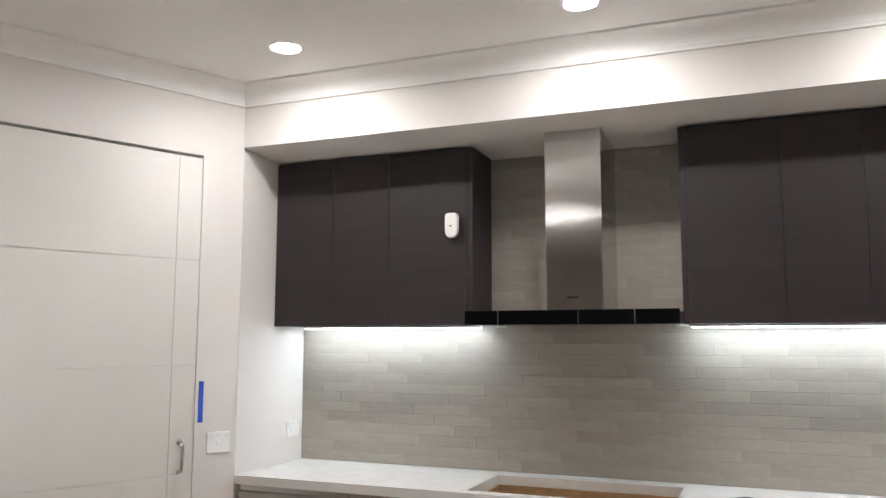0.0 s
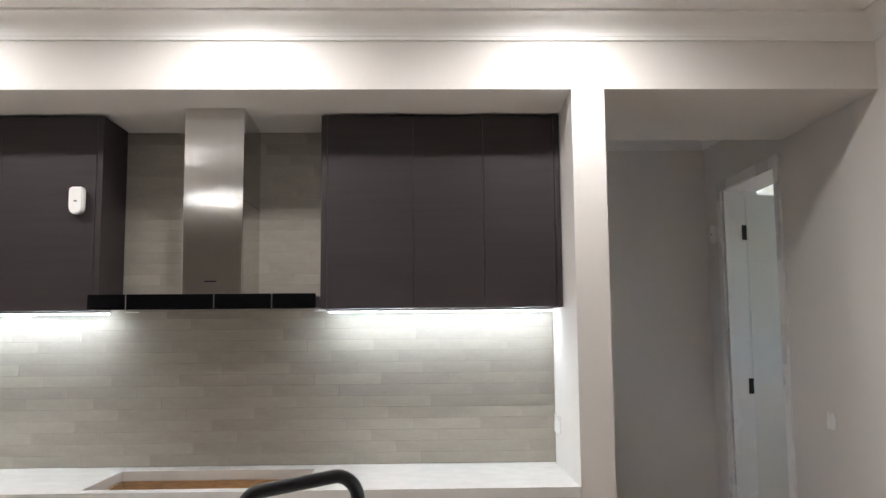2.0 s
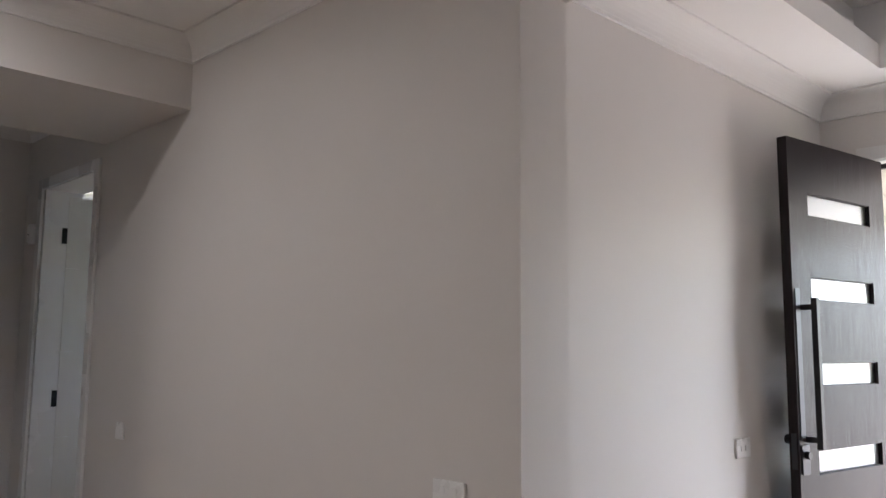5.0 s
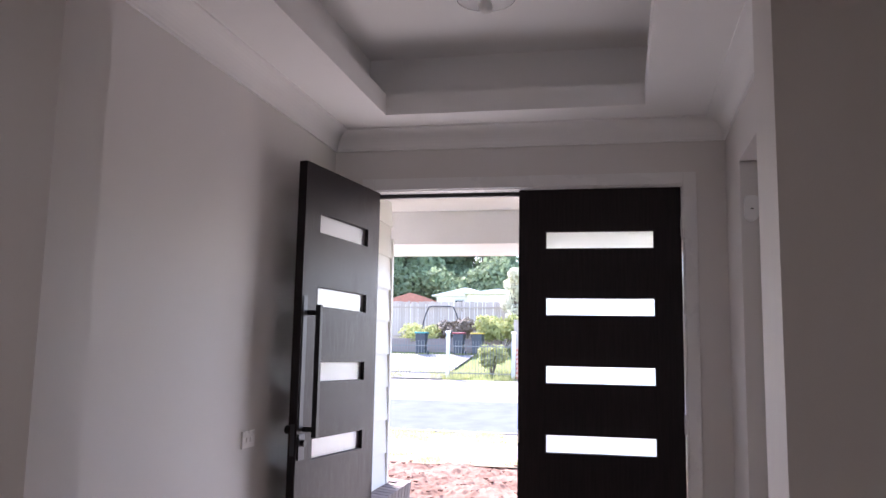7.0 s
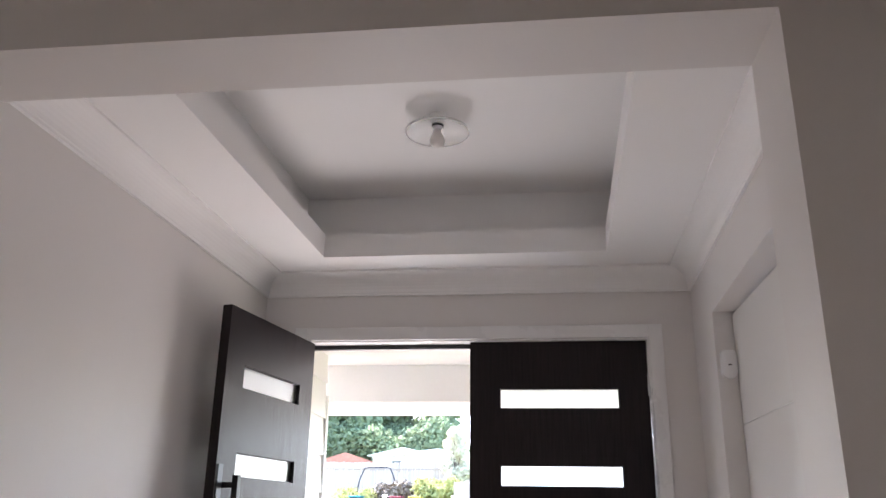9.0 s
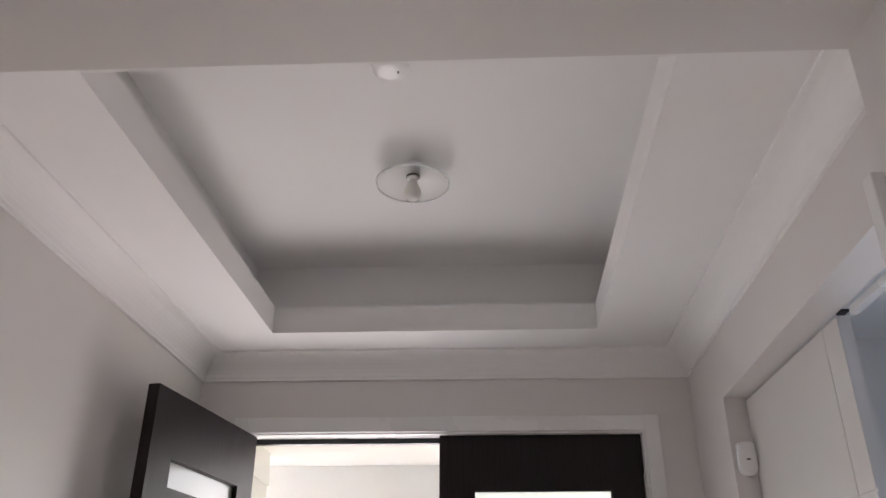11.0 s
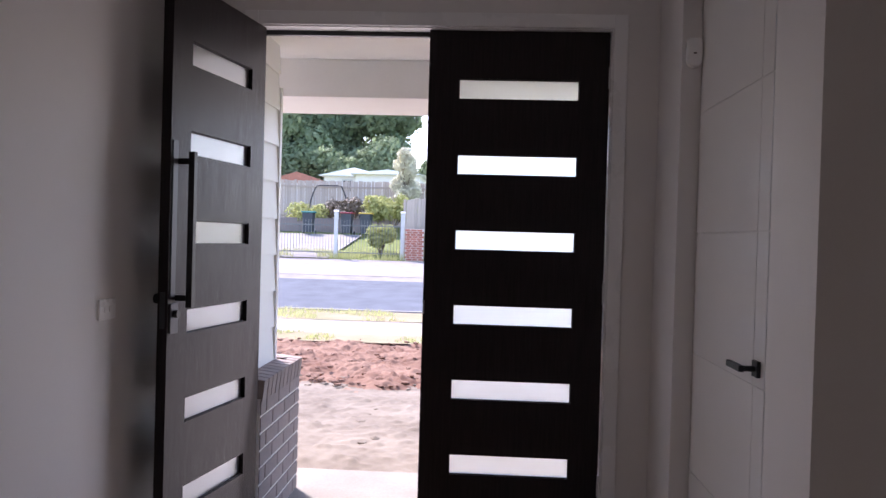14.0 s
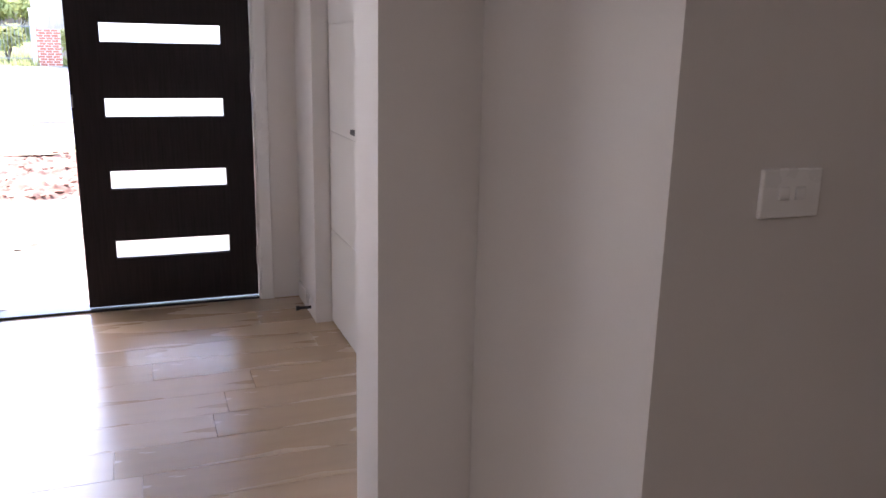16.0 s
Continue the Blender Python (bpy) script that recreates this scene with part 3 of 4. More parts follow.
# island bench with a black square mixer tap
isl = thing("island_bench", "white stone kitchen island with pale panels", "island", pose(-0.95, 1.62, 0))
part("benchtop", box((-1.1, -0.46, TOP - 0.04), (1.1, 0.46, TOP), 0.003), M_STONE, isl)
part("carcass", box((-1.06, -0.40, 0.0), (1.06, 0.42, TOP - 0.041)), M_BASE, isl)
tap = thing("mixer_tap", "matt black square gooseneck mixer tap on the island", "tap", pose(-0.447, 1.492, TOP + 0.012, 0, 0, 18))
pts = [(0, 0, 0.0), (0, 0, 0.28)]
for k in range(1, 8):
    a = math.pi / 2 * k / 8
    pts.append((-0.04 + 0.04 * math.cos(a), 0, 0.28 + 0.045 * math.sin(a)))
pts += [(-0.04, 0, 0.325), (-0.168, 0, 0.309)]
for k in range(1, 8):
    a = math.pi / 2 * k / 8
    pts.append((-0.168 - 0.032 * math.sin(a), 0, 0.277 + 0.032 * math.cos(a)))
pts += [(-0.205, 0, 0.2)]
part("spout", sweep(pts, 0.0125, 14), M_BLACK, tap, smooth=True)
part("base_ring", lathe([(0.0, -0.012), (0.026, -0.012), (0.026, 0.012), (0.02, 0.05), (0.0, 0.05)], 24), M_BLACK, tap)
part("lever", box((0.018, -0.008, 0.03), (0.075, 0.008, 0.045), 0.003), M_BLACK, tap)


# downlights
def downlight(x, y, z):
    d = thing("downlight", "round recessed white downlight, switched on", "downlight", pose(x, y, z), "kitchen downlights")
    part("trim_ring", lathe([(0.058, 0.0), (0.062, -0.008), (0.072, -0.006), (0.075, 0.0)], 32), M_PLASTIC, d, smooth=True)
    part("lens", lathe([(0.0, -0.007), (0.035, -0.0065), (0.056, -0.004), (0.059, -0.0005)], 32), M_GLOW, d, "glowing lens")


for dx, dy in DOWNLIGHTS:
    downlight(dx, dy, CEIL)


# ---------------------------------------------------------------- plates and detectors
def plate(m, w, h, rockers, label, category="light switch", sockets=False):
    """A wall plate in the local xz plane that faces -y."""
    p = thing("switch_plate" if not sockets else "power_point", label, category, m)
    part("cover", box((-w / 2, -0.009, -h / 2), (w / 2, 0.0, h / 2), 0.003), M_PLASTIC, p)
    for rx, rz in rockers:
        part("rocker", box((rx - 0.0105, -0.0125, rz - 0.0105), (rx + 0.0105, -0.0088, rz + 0.0105), 0.0025), M_PLASTIC, p)
    return p


def detector(m, label):
    """A motion detector with a rounded case that faces -y."""
    d = thing("motion_detector", label, "motion detector", m, "motion detectors")
    outline = []
    for k in range(13):
        a = math.pi * k / 12
        outline.append((0.0300 * math.cos(a + math.pi), -0.026 + 0.0300 * math.sin(a + math.pi)))
    outline += [(0.0300, 0.052), (0.0235, 0.06), (-0.0235, 0.06), (-0.0300, 0.052)]
    case = prism(outline, 0.036, "y", -0.038)
    bmesh.ops.bevel(case, geom=list(case.edges), offset=0.005, segments=2, affect="EDGES")
    part("case", case, M_PLASTIC, d)
    part("sensor_window", box((-0.006, -0.0395, -0.004), (0.006, -0.0375, 0.001)), M_BLACK, d, "small dark sensor window")
    part("mount", box((-0.02, -0.0025, -0.03), (0.02, 0.0, 0.03)), M_PLASTIC, d)
    return d


detector(pose(-1.779, 3.3935, 2.058), "white motion detector fixed on the dark cupboard door")
detector(pose(3.499, ER - 0.03, 2.135, 0, 0, -90), "white motion detector fixed on the doorway reveal")
detector(pose(XW - 0.001, 4.905, 2.085, 0, 0, -90), "white motion detector beside the corridor doorway")
plate(pose(XW, 1.560, 1.075, 0, 0, -90), 0.118, 0.092, [(-0.022, 0.019), (0.022, 0.019), (-0.022, -0.019), (0.022, -0.019)], "white four-gang light switch on the long greige wall")
plate(pose(XW, 3.622, 1.085, 0, 0, -90), 0.075, 0.075, [(0.0, 0.0)], "small white switch in the corridor mouth")
plate(pose(3.035, EL + 0.0243, 1.088, 0, 0, -1.5), 0.116, 0.074, [(-0.018, 0.0), (0.018, 0.0)], "white double light switch on the entry wall")
plate(pose(0.768, -0.857, 1.114, 0, 0, -90), 0.118, 0.078, [(-0.016, 0.0), (0.016, 0.0)], "white double light switch on the boxed-out wall")
plate(pose(RX0, 3.585, 1.075, 0, 0, 90), 0.115, 0.08, [(-0.02, 0.0)], "white power point beside the splashback", "power point", True)
plate(pose(RX1, 3.595, 1.09, 0, 0, -90), 0.115, 0.08, [(-0.02, 0.0)], "white power point beside the splashback", "power point", True)


# ---------------------------------------------------------------- grooved inner doors
def grooved_door(name, w, h, latch_groove, m, label, parent_cat="door"):
    """A flush door in the local xz plane, hinge at x = 0, face towards -y, scored by fine grooves."""
    d = thing(name, label, parent_cat, m, "grooved white doors")
    part("core", box((0, 0.0045, 0.0), (w, 0.036, h)), M_DOORP, d)
    zs = [0.0, 0.465, 0.935, 1.41, 1.885, h]
    xs = [0.0, w - latch_groove, w]
    for z0, z1 in zip(zs, zs[1:]):
        for x0, x1 in zip(xs, xs[1:]):
            part("panel", box((x0 + (0.0025 if x0 else 0), 0.0, z0 + (0.0025 if z0 else 0)), (x1 - (0.0025 if x1 < w else 0), 0.0044, z1 - (0.0025 if z1 < h else 0)), 0.001), M_DOORP, d)
    return d


# pantry door in the slanted wall
ang = math.degrees(math.atan2(-DG.y, -DG.x))
hp = c0 + DG * (DOOR_B - 0.004) + nrm * 0.006
pd = grooved_door("door_pantry", DOOR_B - DOOR_A - 0.005, 2.366, 0.115, pose(hp.x, hp.y, 0.006, 0, 0, ang), "closed flush white pantry door scored with grooves")
px = DOOR_B - DOOR_A - 0.008 - 0.062
pull = sweep([(px, 0.0, 0.945), (px, -0.03, 0.955), (px, -0.036, 0.985), (px, -0.036, 1.045), (px, -0.03, 1.07), (px, 0.0, 1.082)], 0.0085, 12)
part("pull_handle", pull, M_CHROME, pd, "chrome pull handle", True)
part("handle_rose", tube((px, 0.001, 1.075), (px, -0.008, 1.075), 0.014), M_CHROME, pd, "chrome rose")
tp = c0 + DG * 0.179 - nrm * 0.0006
tagged(part("tape_strip", box((-0.012, -0.0008, -0.092), (0.012, 0.0, 0.092)), M_TAPE), "strip of blue masking tape stuck on the wall", "tape").matrix_basis = pose(tp.x, tp.y, 1.253, 0, 0, ang)
sp = c0 + DG * 0.088
plate(pose(sp.x, sp.y, 1.068, 0, 0, ang), 0.116, 0.095, [(0.0, 0.0)], "white light switch beside the pantry door")

# double doorway off the entry: one leaf shut
idoor = grooved_door("door_study", 0.815, 2.335, 0.10, pose(3.494, -0.735, 0.012, 0, 0, 180), "closed leaf of a white grooved double door")
lev = part("lever_plate", box((0.735, -0.012, 0.965), (0.785, -0.0002, 1.015), 0.002), M_BLACK, idoor, "matt black square rose")
part("lever", bm_box(bm_tube(bmesh.new(), (0.76, -0.01, 0.99), (0.76, -0.055, 0.99), 0.009), (0.64, -0.062, 0.98), (0.772, -0.045, 1.0), 0.003), M_BLACK, lev, "matt black lever")
part("strike_plate", box((0.8152, 0.008, 0.955), (0.8168, 0.03, 1.025)), M_BLACK, idoor, "black latch plate")
catch = tagged(part("ball_catch", box((2.655, -0.765, IDT - 0.006), (2.69, -0.742, IDT - 0.0005), 0.001), M_BLACK), "small black catch in the door head", "door catch")
stop = bmesh.new()
bm_box(stop, (ID0 + 0.03, ER - 0.108, IDT - 0.022), (2.64, ER - 0.085, IDT))
setting("trim_study_head", stop, M_TRIM, "white door stop", "trim")
setting("trim_study_near", box((2.095, ER + 0.04, 0.0), (2.135, ER + 0.073, 2.44), 0.003), M_TRIM, "white architrave", "trim")
setting("baseboard_entry", box((ID1 + 0.01, ER, 0.0), (EF - 0.016, ER + 0.014, 0.09), 0.003), M_TRIM, "white skirting", "skirting")
setting("baseboard_entry_left", prism([(PX, EL + 0.044), (EF - 0.016, EL - 0.014), (EF - 0.016, EL), (PX, EL + 0.058)], 0.09), M_TRIM, "white skirting", "skirting")
stopper = thing("door_stop", "small dark door stop on the skirting", "door stop", pose(3.62, ER + 0.014, 0.045))
part("rod", tube((0, 0, 0), (0, 0.06, 0), 0.008), M_BLACK, stopper)
part("rubber_tip", tube((0, 0.06, 0), (0, 0.075, 0), 0.012), M_BLACK, stopper)
# corridor doorway: frame, open door leaf with black hinges
tr = bmesh.new()
bm_box(tr, (XW - 0.016, CD1 + 0.003, 0), (XW - 0.0005, CD1 + 0.06, CDT + 0.06), 0.003)
bm_box(tr, (XW - 0.016, CD0 - 0.06, 0), (XW - 0.0005, CD0 - 0.003, CDT + 0.06), 0.003)
bm_box(tr, (XW - 0.0155, CD0 - 0.003, CDT + 0.003), (XW - 0.0005, CD1 + 0.003, CDT + 0.06), 0.003)
bm_box(tr, (XW, CD1 - 0.02, 0), (PX, CD1 - 0.0005, CDT))
setting("trim_corridor_door", tr, M_TRIM, "white corridor door frame", "trim")
cd = grooved_door("door_corridor", 0.74, 2.3, 0.1, pose(XW + 0.13, CD1 - 0.022, 0.01, 0, 0, 1), "white grooved door standing open off the corridor", "door")
for hz in (0.25, 1.15, 2.07):
    part("hinge", box((-0.03, -0.004, hz - 0.045), (-0.002, 0.0, hz + 0.045)), M_BLACK, cd, "black butt hinge")


# ---------------------------------------------------------------- front entrance
LEAF_H = 2.332
PANES = [0.2945, 0.6485, 1.0015, 1.3545, 1.7085, 2.0625]


def front_leaf(w, m, label):
    """An entrance leaf, hinge at x = 0, outer face at y = 0, thickness towards -y, six slots glazed."""
    d = thing("entrance_door", label, "front door", m, "entrance doors")
    a, b, t = 0.136, w - 0.142, 0.042
    body = bmesh.new()
    bm_box(body, (0, -t, 0), (a, 0, LEAF_H))
    bm_box(body, (b, -t, 0), (w, 0, LEAF_H))
    edges = [0.0]
    for z in PANES:
        edges += [z - 0.052, z + 0.044]
    edges.append(LEAF_H)
    for z0, z1 in zip(edges[::2], edges[1::2]):
        bm_box(body, (a, -t, z0), (b, 0, z1))
    bmesh.ops.remove_doubles(body, verts=body.verts, dist=0.0004)
    part("leaf_body", body, M_DOOR, d)
    for z in PANES:
        pane = part("pane", box((a, -t / 2 - 0.003, z - 0.052), (b, -t / 2 + 0.003, z + 0.044)), M_FROST, d, "frosted glass pane")
        bead = bmesh.new()
        for y0, y1 in ((-0.034, -t / 2 - 0.0035), (-t / 2 + 0.0035, -0.008)):
            bm_box(bead, (a, y0, z - 0.052), (b, y1, z - 0.048))
            bm_box(bead, (a, y0, z + 0.040), (b, y1, z + 0.044))
            bm_box(bead, (a, y0, z - 0.048), (a + 0.004, y1, z + 0.040))
            bm_box(bead, (b - 0.004, y0, z - 0.048), (b, y1, z + 0.040))
        part("glazing_bead", bead, M_DOOR, pane)
    return d


oleaf = front_leaf(0.80, pose(4.010, 1.172, 0.02, 0, 0, 170.6), "dark stained entrance door leaf standing open against the wall")
bx = 0.80 - 0.062
handle = part("pull_handle", box((bx - 0.012, 0.045, 1.06), (bx + 0.012, 0.07, 1.66), 0.002), M_BLACK, oleaf, "long square black pull handle")
part("standoff", box((bx - 0.011, 0.0002, 1.085), (bx + 0.011, 0.0449, 1.107)), M_BLACK, handle)
part("standoff", box((bx - 0.011, 0.0002, 1.612), (bx + 0.011, 0.0449, 1.634)), M_BLACK, handle)
part("grip_plate", box((bx + 0.016, 0.0003, 1.10), (bx + 0.05, 0.004, 1.70), 0.001), M_SATIN, oleaf, "slim satin metal plate")
lock = part("lock_plate", box((bx - 0.005, 0.0003, 0.96), (bx + 0.05, 0.006, 1.075), 0.002), M_SATIN, oleaf, "satin metal lock plate")
part("cylinder", tube((bx + 0.022, 0.006, 1.035), (bx + 0.022, 0.024, 1.035), 0.015), M_BLACK, lock, "black lock cylinder")
part("latch_plate", box((0.8002, -0.032, 0.98), (0.8018, -0.01, 1.12)), M_SATIN, oleaf, "metal latch plate on the door edge")
part("inner_knob", tube((0.745, -0.042, 1.09), (0.745, -0.085, 1.09), 0.02), M_BLACK, oleaf, "black inner knob")
part("weather_strip", box((0.002, 0.0003, 0.0), (0.798, 0.012, 0.045), 0.003), M_TRIM, oleaf, "white weather strip along the foot")
cleaf = front_leaf(0.84, pose(4.004, DR + 0.004, 0.02, 0, 0, 90), "dark stained entrance door leaf, closed, with glazed slots")
for hz in (0.22, 1.12, 2.12):
    part("hinge", box((-0.018, -0.0005, hz - 0.05), (0.004, 0.013, hz + 0.05), 0.001), M_HINGE, cleaf, "metal butt hinge")
part("edge_bolt", box((0.832, 0.0002, 1.0), (0.8402, 0.004, 1.06)), M_CHROME, cleaf, "metal strike")
frm = bmesh.new()
bm_box(frm, (EF + 0.0005, DL, -0.01), (EF + 0.083, DL + 0.03, DTOP + 0.03))
bm_box(frm, (EF + 0.0005, DR - 0.03, -0.01), (EF + 0.083, DR, DTOP + 0.03))
bm_box(frm, (EF + 0.0005, DR, DTOP), (EF + 0.083, DL, DTOP + 0.03))
bm_box(frm, (EF - 0.016, DL + 0.006, 0), (EF - 0.0005, DL + 0.07, DTOP + 0.07), 0.003)
bm_box(frm, (EF - 0.016, DR - 0.07, 0), (EF - 0.0005, DR - 0.006, DTOP + 0.07), 0.003)
bm_box(frm, (EF - 0.0155, DR - 0.006, DTOP + 0.006), (EF - 0.0005, DL + 0.006, DTOP + 0.07), 0.003)
setting("door_frame", frm, M_TRIM, "white entrance door frame and architrave", "door frame")
seal = bmesh.new()
bm_box(seal, (4.048, DR, DTOP - 0.022), (4.075, DL, DTOP - 0.0005))
setting("trim_door_seal", seal, M_BLACK, "black door stop seal", "door seal")
sill = bmesh.new()
bm_box(sill, (3.985, DR, -0.015), (4.10, DL, 0.012), 0.004)
setting("door_sill", sill, M_BLACK, "dark aluminium door sill", "door sill")
setting("door_sill_outer", box((4.102, DR, -0.10), (4.16, DL, 0.004), 0.003), M_CONC, "pale outer sill", "door sill")

# glass dish lamp under the raised ceiling
gl = thing("ceiling_lamp", "clear glass dish lamp with a bare bulb under the raised ceiling", "ceiling lamp", pose(2.985, 0.437, UP))
part("ceiling_rose", lathe([(0.0, 0.0), (0.035, 0.0), (0.035, -0.012), (0.024, -0.02), (0.0, -0.02)], 24), M_PLASTIC, gl, smooth=False)
part("holder", lathe([(0.0, -0.02), (0.02, -0.02), (0.02, -0.055), (0.014, -0.06), (0.0, -0.06)], 20), M_PLASTIC, gl)
part("holder_ring", lathe([(0.0205, -0.045), (0.024, -0.045), (0.024, -0.05), (0.0205, -0.05)], 20), M_BLACK, gl, "dark ring")
dish = lathe([(0.022, -0.042), (0.05, -0.046), (0.09, -0.056), (0.12, -0.07), (0.126, -0.076), (0.128, -0.073), (0.121, -0.066), (0.09, -0.052), (0.05, -0.042), (0.022, -0.038)], 48)
part("glass_dish", dish, M_DISH, gl, "clear glass dish shade", True)
# added ring, carries the rim's highlight as a pale colour
part("glass_rim", lathe([(0.1255, -0.077), (0.1295, -0.0765), (0.1305, -0.0735), (0.1285, -0.0715), (0.1255, -0.077)], 48), M_RIM, gl, "pale milky ring standing for the highlight on the dish's rim", True)
part("dish_collar", lathe([(0.0, -0.034), (0.026, -0.034), (0.031, -0.0375), (0.026, -0.0415), (0.0, -0.0415)], 28), M_PLASTIC, gl, "white collar", True)
M_BULB = mat("frosted_bulb", (0.8, 0.78, 0.75), 0.3, var=0.01)
part("bulb", lathe([(0.012, -0.058), (0.016, -0.075), (0.028, -0.1), (0.03, -0.115), (0.024, -0.13), (0.012, -0.138), (0.0, -0.139)], 24), M_BULB, gl, "frosted bulb, switched off", True)
smoke = thing("smoke_alarm", "round white smoke alarm on the raised ceiling", "smoke alarm", pose(2.44, 0.46, UP))
part("body", lathe([(0.0, -0.034), (0.03, -0.034), (0.05, -0.028), (0.055, -0.01), (0.055, 0.0)], 32), M_PLASTIC, smoke, smooth=True)
part("indicator", box((-0.004, -0.025, -0.0355), (0.004, -0.02, -0.0335)), M_BLACK, smoke, "small dark indicator")

# ---------------------------------------------------------------- porch
setting("porch_slab", box((4.105, -2.2, -0.22), (5.25, 1.4, -0.104), 0.006), M_SLAB, "pale concrete porch slab", "porch")
setting("porch_ceiling", box((EF + 0.085, -2.4, 2.42), (5.6, 2.2, 2.5)), M_PORCH, "white lined porch ceiling", "ceiling")
setting("porch_beam", box((4.95, -2.4, 2.195), (5.6, 2.2, 2.4195), 0.004), M_PORCH, "pale porch beam", "beam")
setting("porch_roof", box((EF + 0.085, -2.6, 2.501), (6.0, 2.4, 2.62)), M_ROOF, "pale porch roof edge", "roof")

# brick base and weatherboards of the projecting room beside the porch
BX, BY, BTOP = 4.862, 1.165, 0.573
wing = setting("brick_base", box((EF + 0.09, BY + 0.008, -0.2), (BX - 0.008, 2.5, BTOP - 0.004)), M_MORTAR, "mortar core of the brick base wall", "wall")
setting("wing_wall", box((EF + 0.09, BY + 0.125, BTOP), (BX - 0.19, 2.5, 2.42)), M_BOARD, "white weatherboard wall", "wall")
for k in range(9):
    z = 0.665 + k * 0.2
    b = prism([(BY + 0.118, z + 0.0), (BY + 0.100, z - 0.006), (BY + 0.100, z + 0.002), (BY + 0.113, z + 0.206), (BY + 0.118, z + 0.206)], BX - 0.19 - EF - 0.12, "x", EF + 0.092)
    o = part("weatherboard", b, M_BOARD, bpy.data.objects["wing_wall"])
part("corner_stop", box((BX - 0.217, BY + 0.095, 0.655), (BX - 0.178, BY + 0.135, 2.19), 0.003), M_BOARD, bpy.data.objects["wing_wall"])
brick_me = mesh_of("brick", box((-0.1105, 0.002, -0.0355), (0.1105, 0.05, 0.0355), 0.003), M_BRICK)
half_me = mesh_of("half_brick", box((-0.0505, 0.002, -0.0355), (0.0505, 0.05, 0.0355), 0.003), M_BRICK)
edge_me = mesh_of("edge_brick", box((-0.035, -0.012, -0.062), (0.035, 0.17, 0.045), 0.003), M_BRICK)


def brick_at(me, m, parent, name="brick"):
    o = new(name, me)
    o.parent = parent
    o.matrix_basis = m
    return o


for row in range(8):
    z = -0.062 + row * 0.084
    x, k = BX - (0.115 if row % 2 else 0.055), 0
    me = brick_me if row % 2 else half_me
    while x > EF + 0.2:
        brick_at(me, pose(x, BY, z), wing)
        step = (0.112 if me is brick_me else 0.052) + 0.122
        x -= step
        me = brick_me
    end = x + 0.112 - (EF + 0.092)
    if end > 0.02:
        cut = mesh_of("cut_brick", box((-end / 2, 0.003, -0.037), (end / 2, 0.05, 0.037), 0.003), M_BRICK)
        brick_at(cut, pose(EF + 0.092 + end / 2, BY, z), wing)
    for k in range(3):
        brick_at(brick_me, pose(BX - 0.008, BY + 0.12 + k * 0.234 + (0.117 if row % 2 else 0), z, 0, 0, 90), wing)
for k in range(10):
    brick_at(edge_me, pose(BX - 0.04 - k * 0.08, BY + 0.004, BTOP + 0.045, 6, 0, 0), wing, "sill_brick")
for k in range(5):
    brick_at(edge_me, pose(BX - 0.004, BY + 0.09 + k * 0.08, BTOP + 0.045, 6, 0, 90), wing, "sill_brick")


# ---------------------------------------------------------------- ground
PROFILE_X = (-60, 5.7, 8.0, 12.8, 15.1, 17.6, 24.3, 29.5, 38, 42, 60, 200, 900)
PROFILE_Z = (-0.118, -0.118, -0.17, -0.20, -0.20, -0.25, 0.15, 0.52, 1.45, 2.0, 3.2, 6.0, 10.0)


def height(x, y=0.0):
    """Ground level: nearly flat to the kerb, then climbing across the street."""
    return float(np.interp(x, PROFILE_X, PROFILE_Z))


def sheet(x0, x1, y0, y1, nx, ny, rough, up=0.0, seed=0.0, lumps=0.0, fade=0.0):
    bm = bmesh.new()
    rows = []
    for i in range(nx + 1):
        x = x0 + (x1 - x0) * i / nx
        row = []
        for j in range(ny + 1):
            y = y0 + (y1 - y0) * j / ny
            n = noise.noise((x * 1.3 + seed, y * 1.3, 0.0)) * 0.6 + noise.noise((x * 4 + seed, y * 4, 1.0)) * 0.3
            if lumps:
                n += lumps * max(0.0, noise.noise((x * 9, y * 9, 3.0 + seed)))
                n += lumps * 0.4 * noise.noise((x * 21, y * 21, 6.0 + seed))
            lift = 0.0
            if fade:
                near, far = min(1.0, (x - x0) / fade), min(1.0, (x1 - x) / fade)
                n *= 0.25 + 0.75 * min(near, far)
                lift = -0.10 * (1 - near) - 0.03 * (1 - far)
            row.append(bm.verts.new((x, y, height(x) + up + lift + rough * n)))
        rows.append(row)
    for a, b in zip(rows, rows[1:]):
        for j in range(ny):
            bm.faces.new((a[j], b[j], b[j + 1], a[j + 1]))
    for f in bm.faces:
        f.smooth = True
    return bm


setting("ground", sheet(-60, 900, -420, 420, 320, 40, 0.0, -0.22), M_GRASS, "open grassy ground to the horizon", "ground")
setting("ground_trampled", sheet(4.6, 8.6, -3.5, 5.5, 150, 420, 0.034, 0.03, 2.0, 0.8, 0.9), M_SAND, "pale trampled soil before the porch", "soil")
setting("ground_clay", sheet(7.3, 12.5, -5, 9, 200, 560, 0.13, 0.0, 5.0, 0.5, 0.8), M_DIRT, "heaped red clay soil", "soil")
setting("ground_verge_inner", sheet(12.0, 13.12, -60, 80, 10, 300, 0.012, 0.0, 1.0), M_DRY, "strip of dry grass by the path", "grass")
setting("footpath", sheet(13.1, 15.1, -80, 100, 4, 20, 0.0, -0.008), M_CONC, "pale concrete footpath", "footpath")
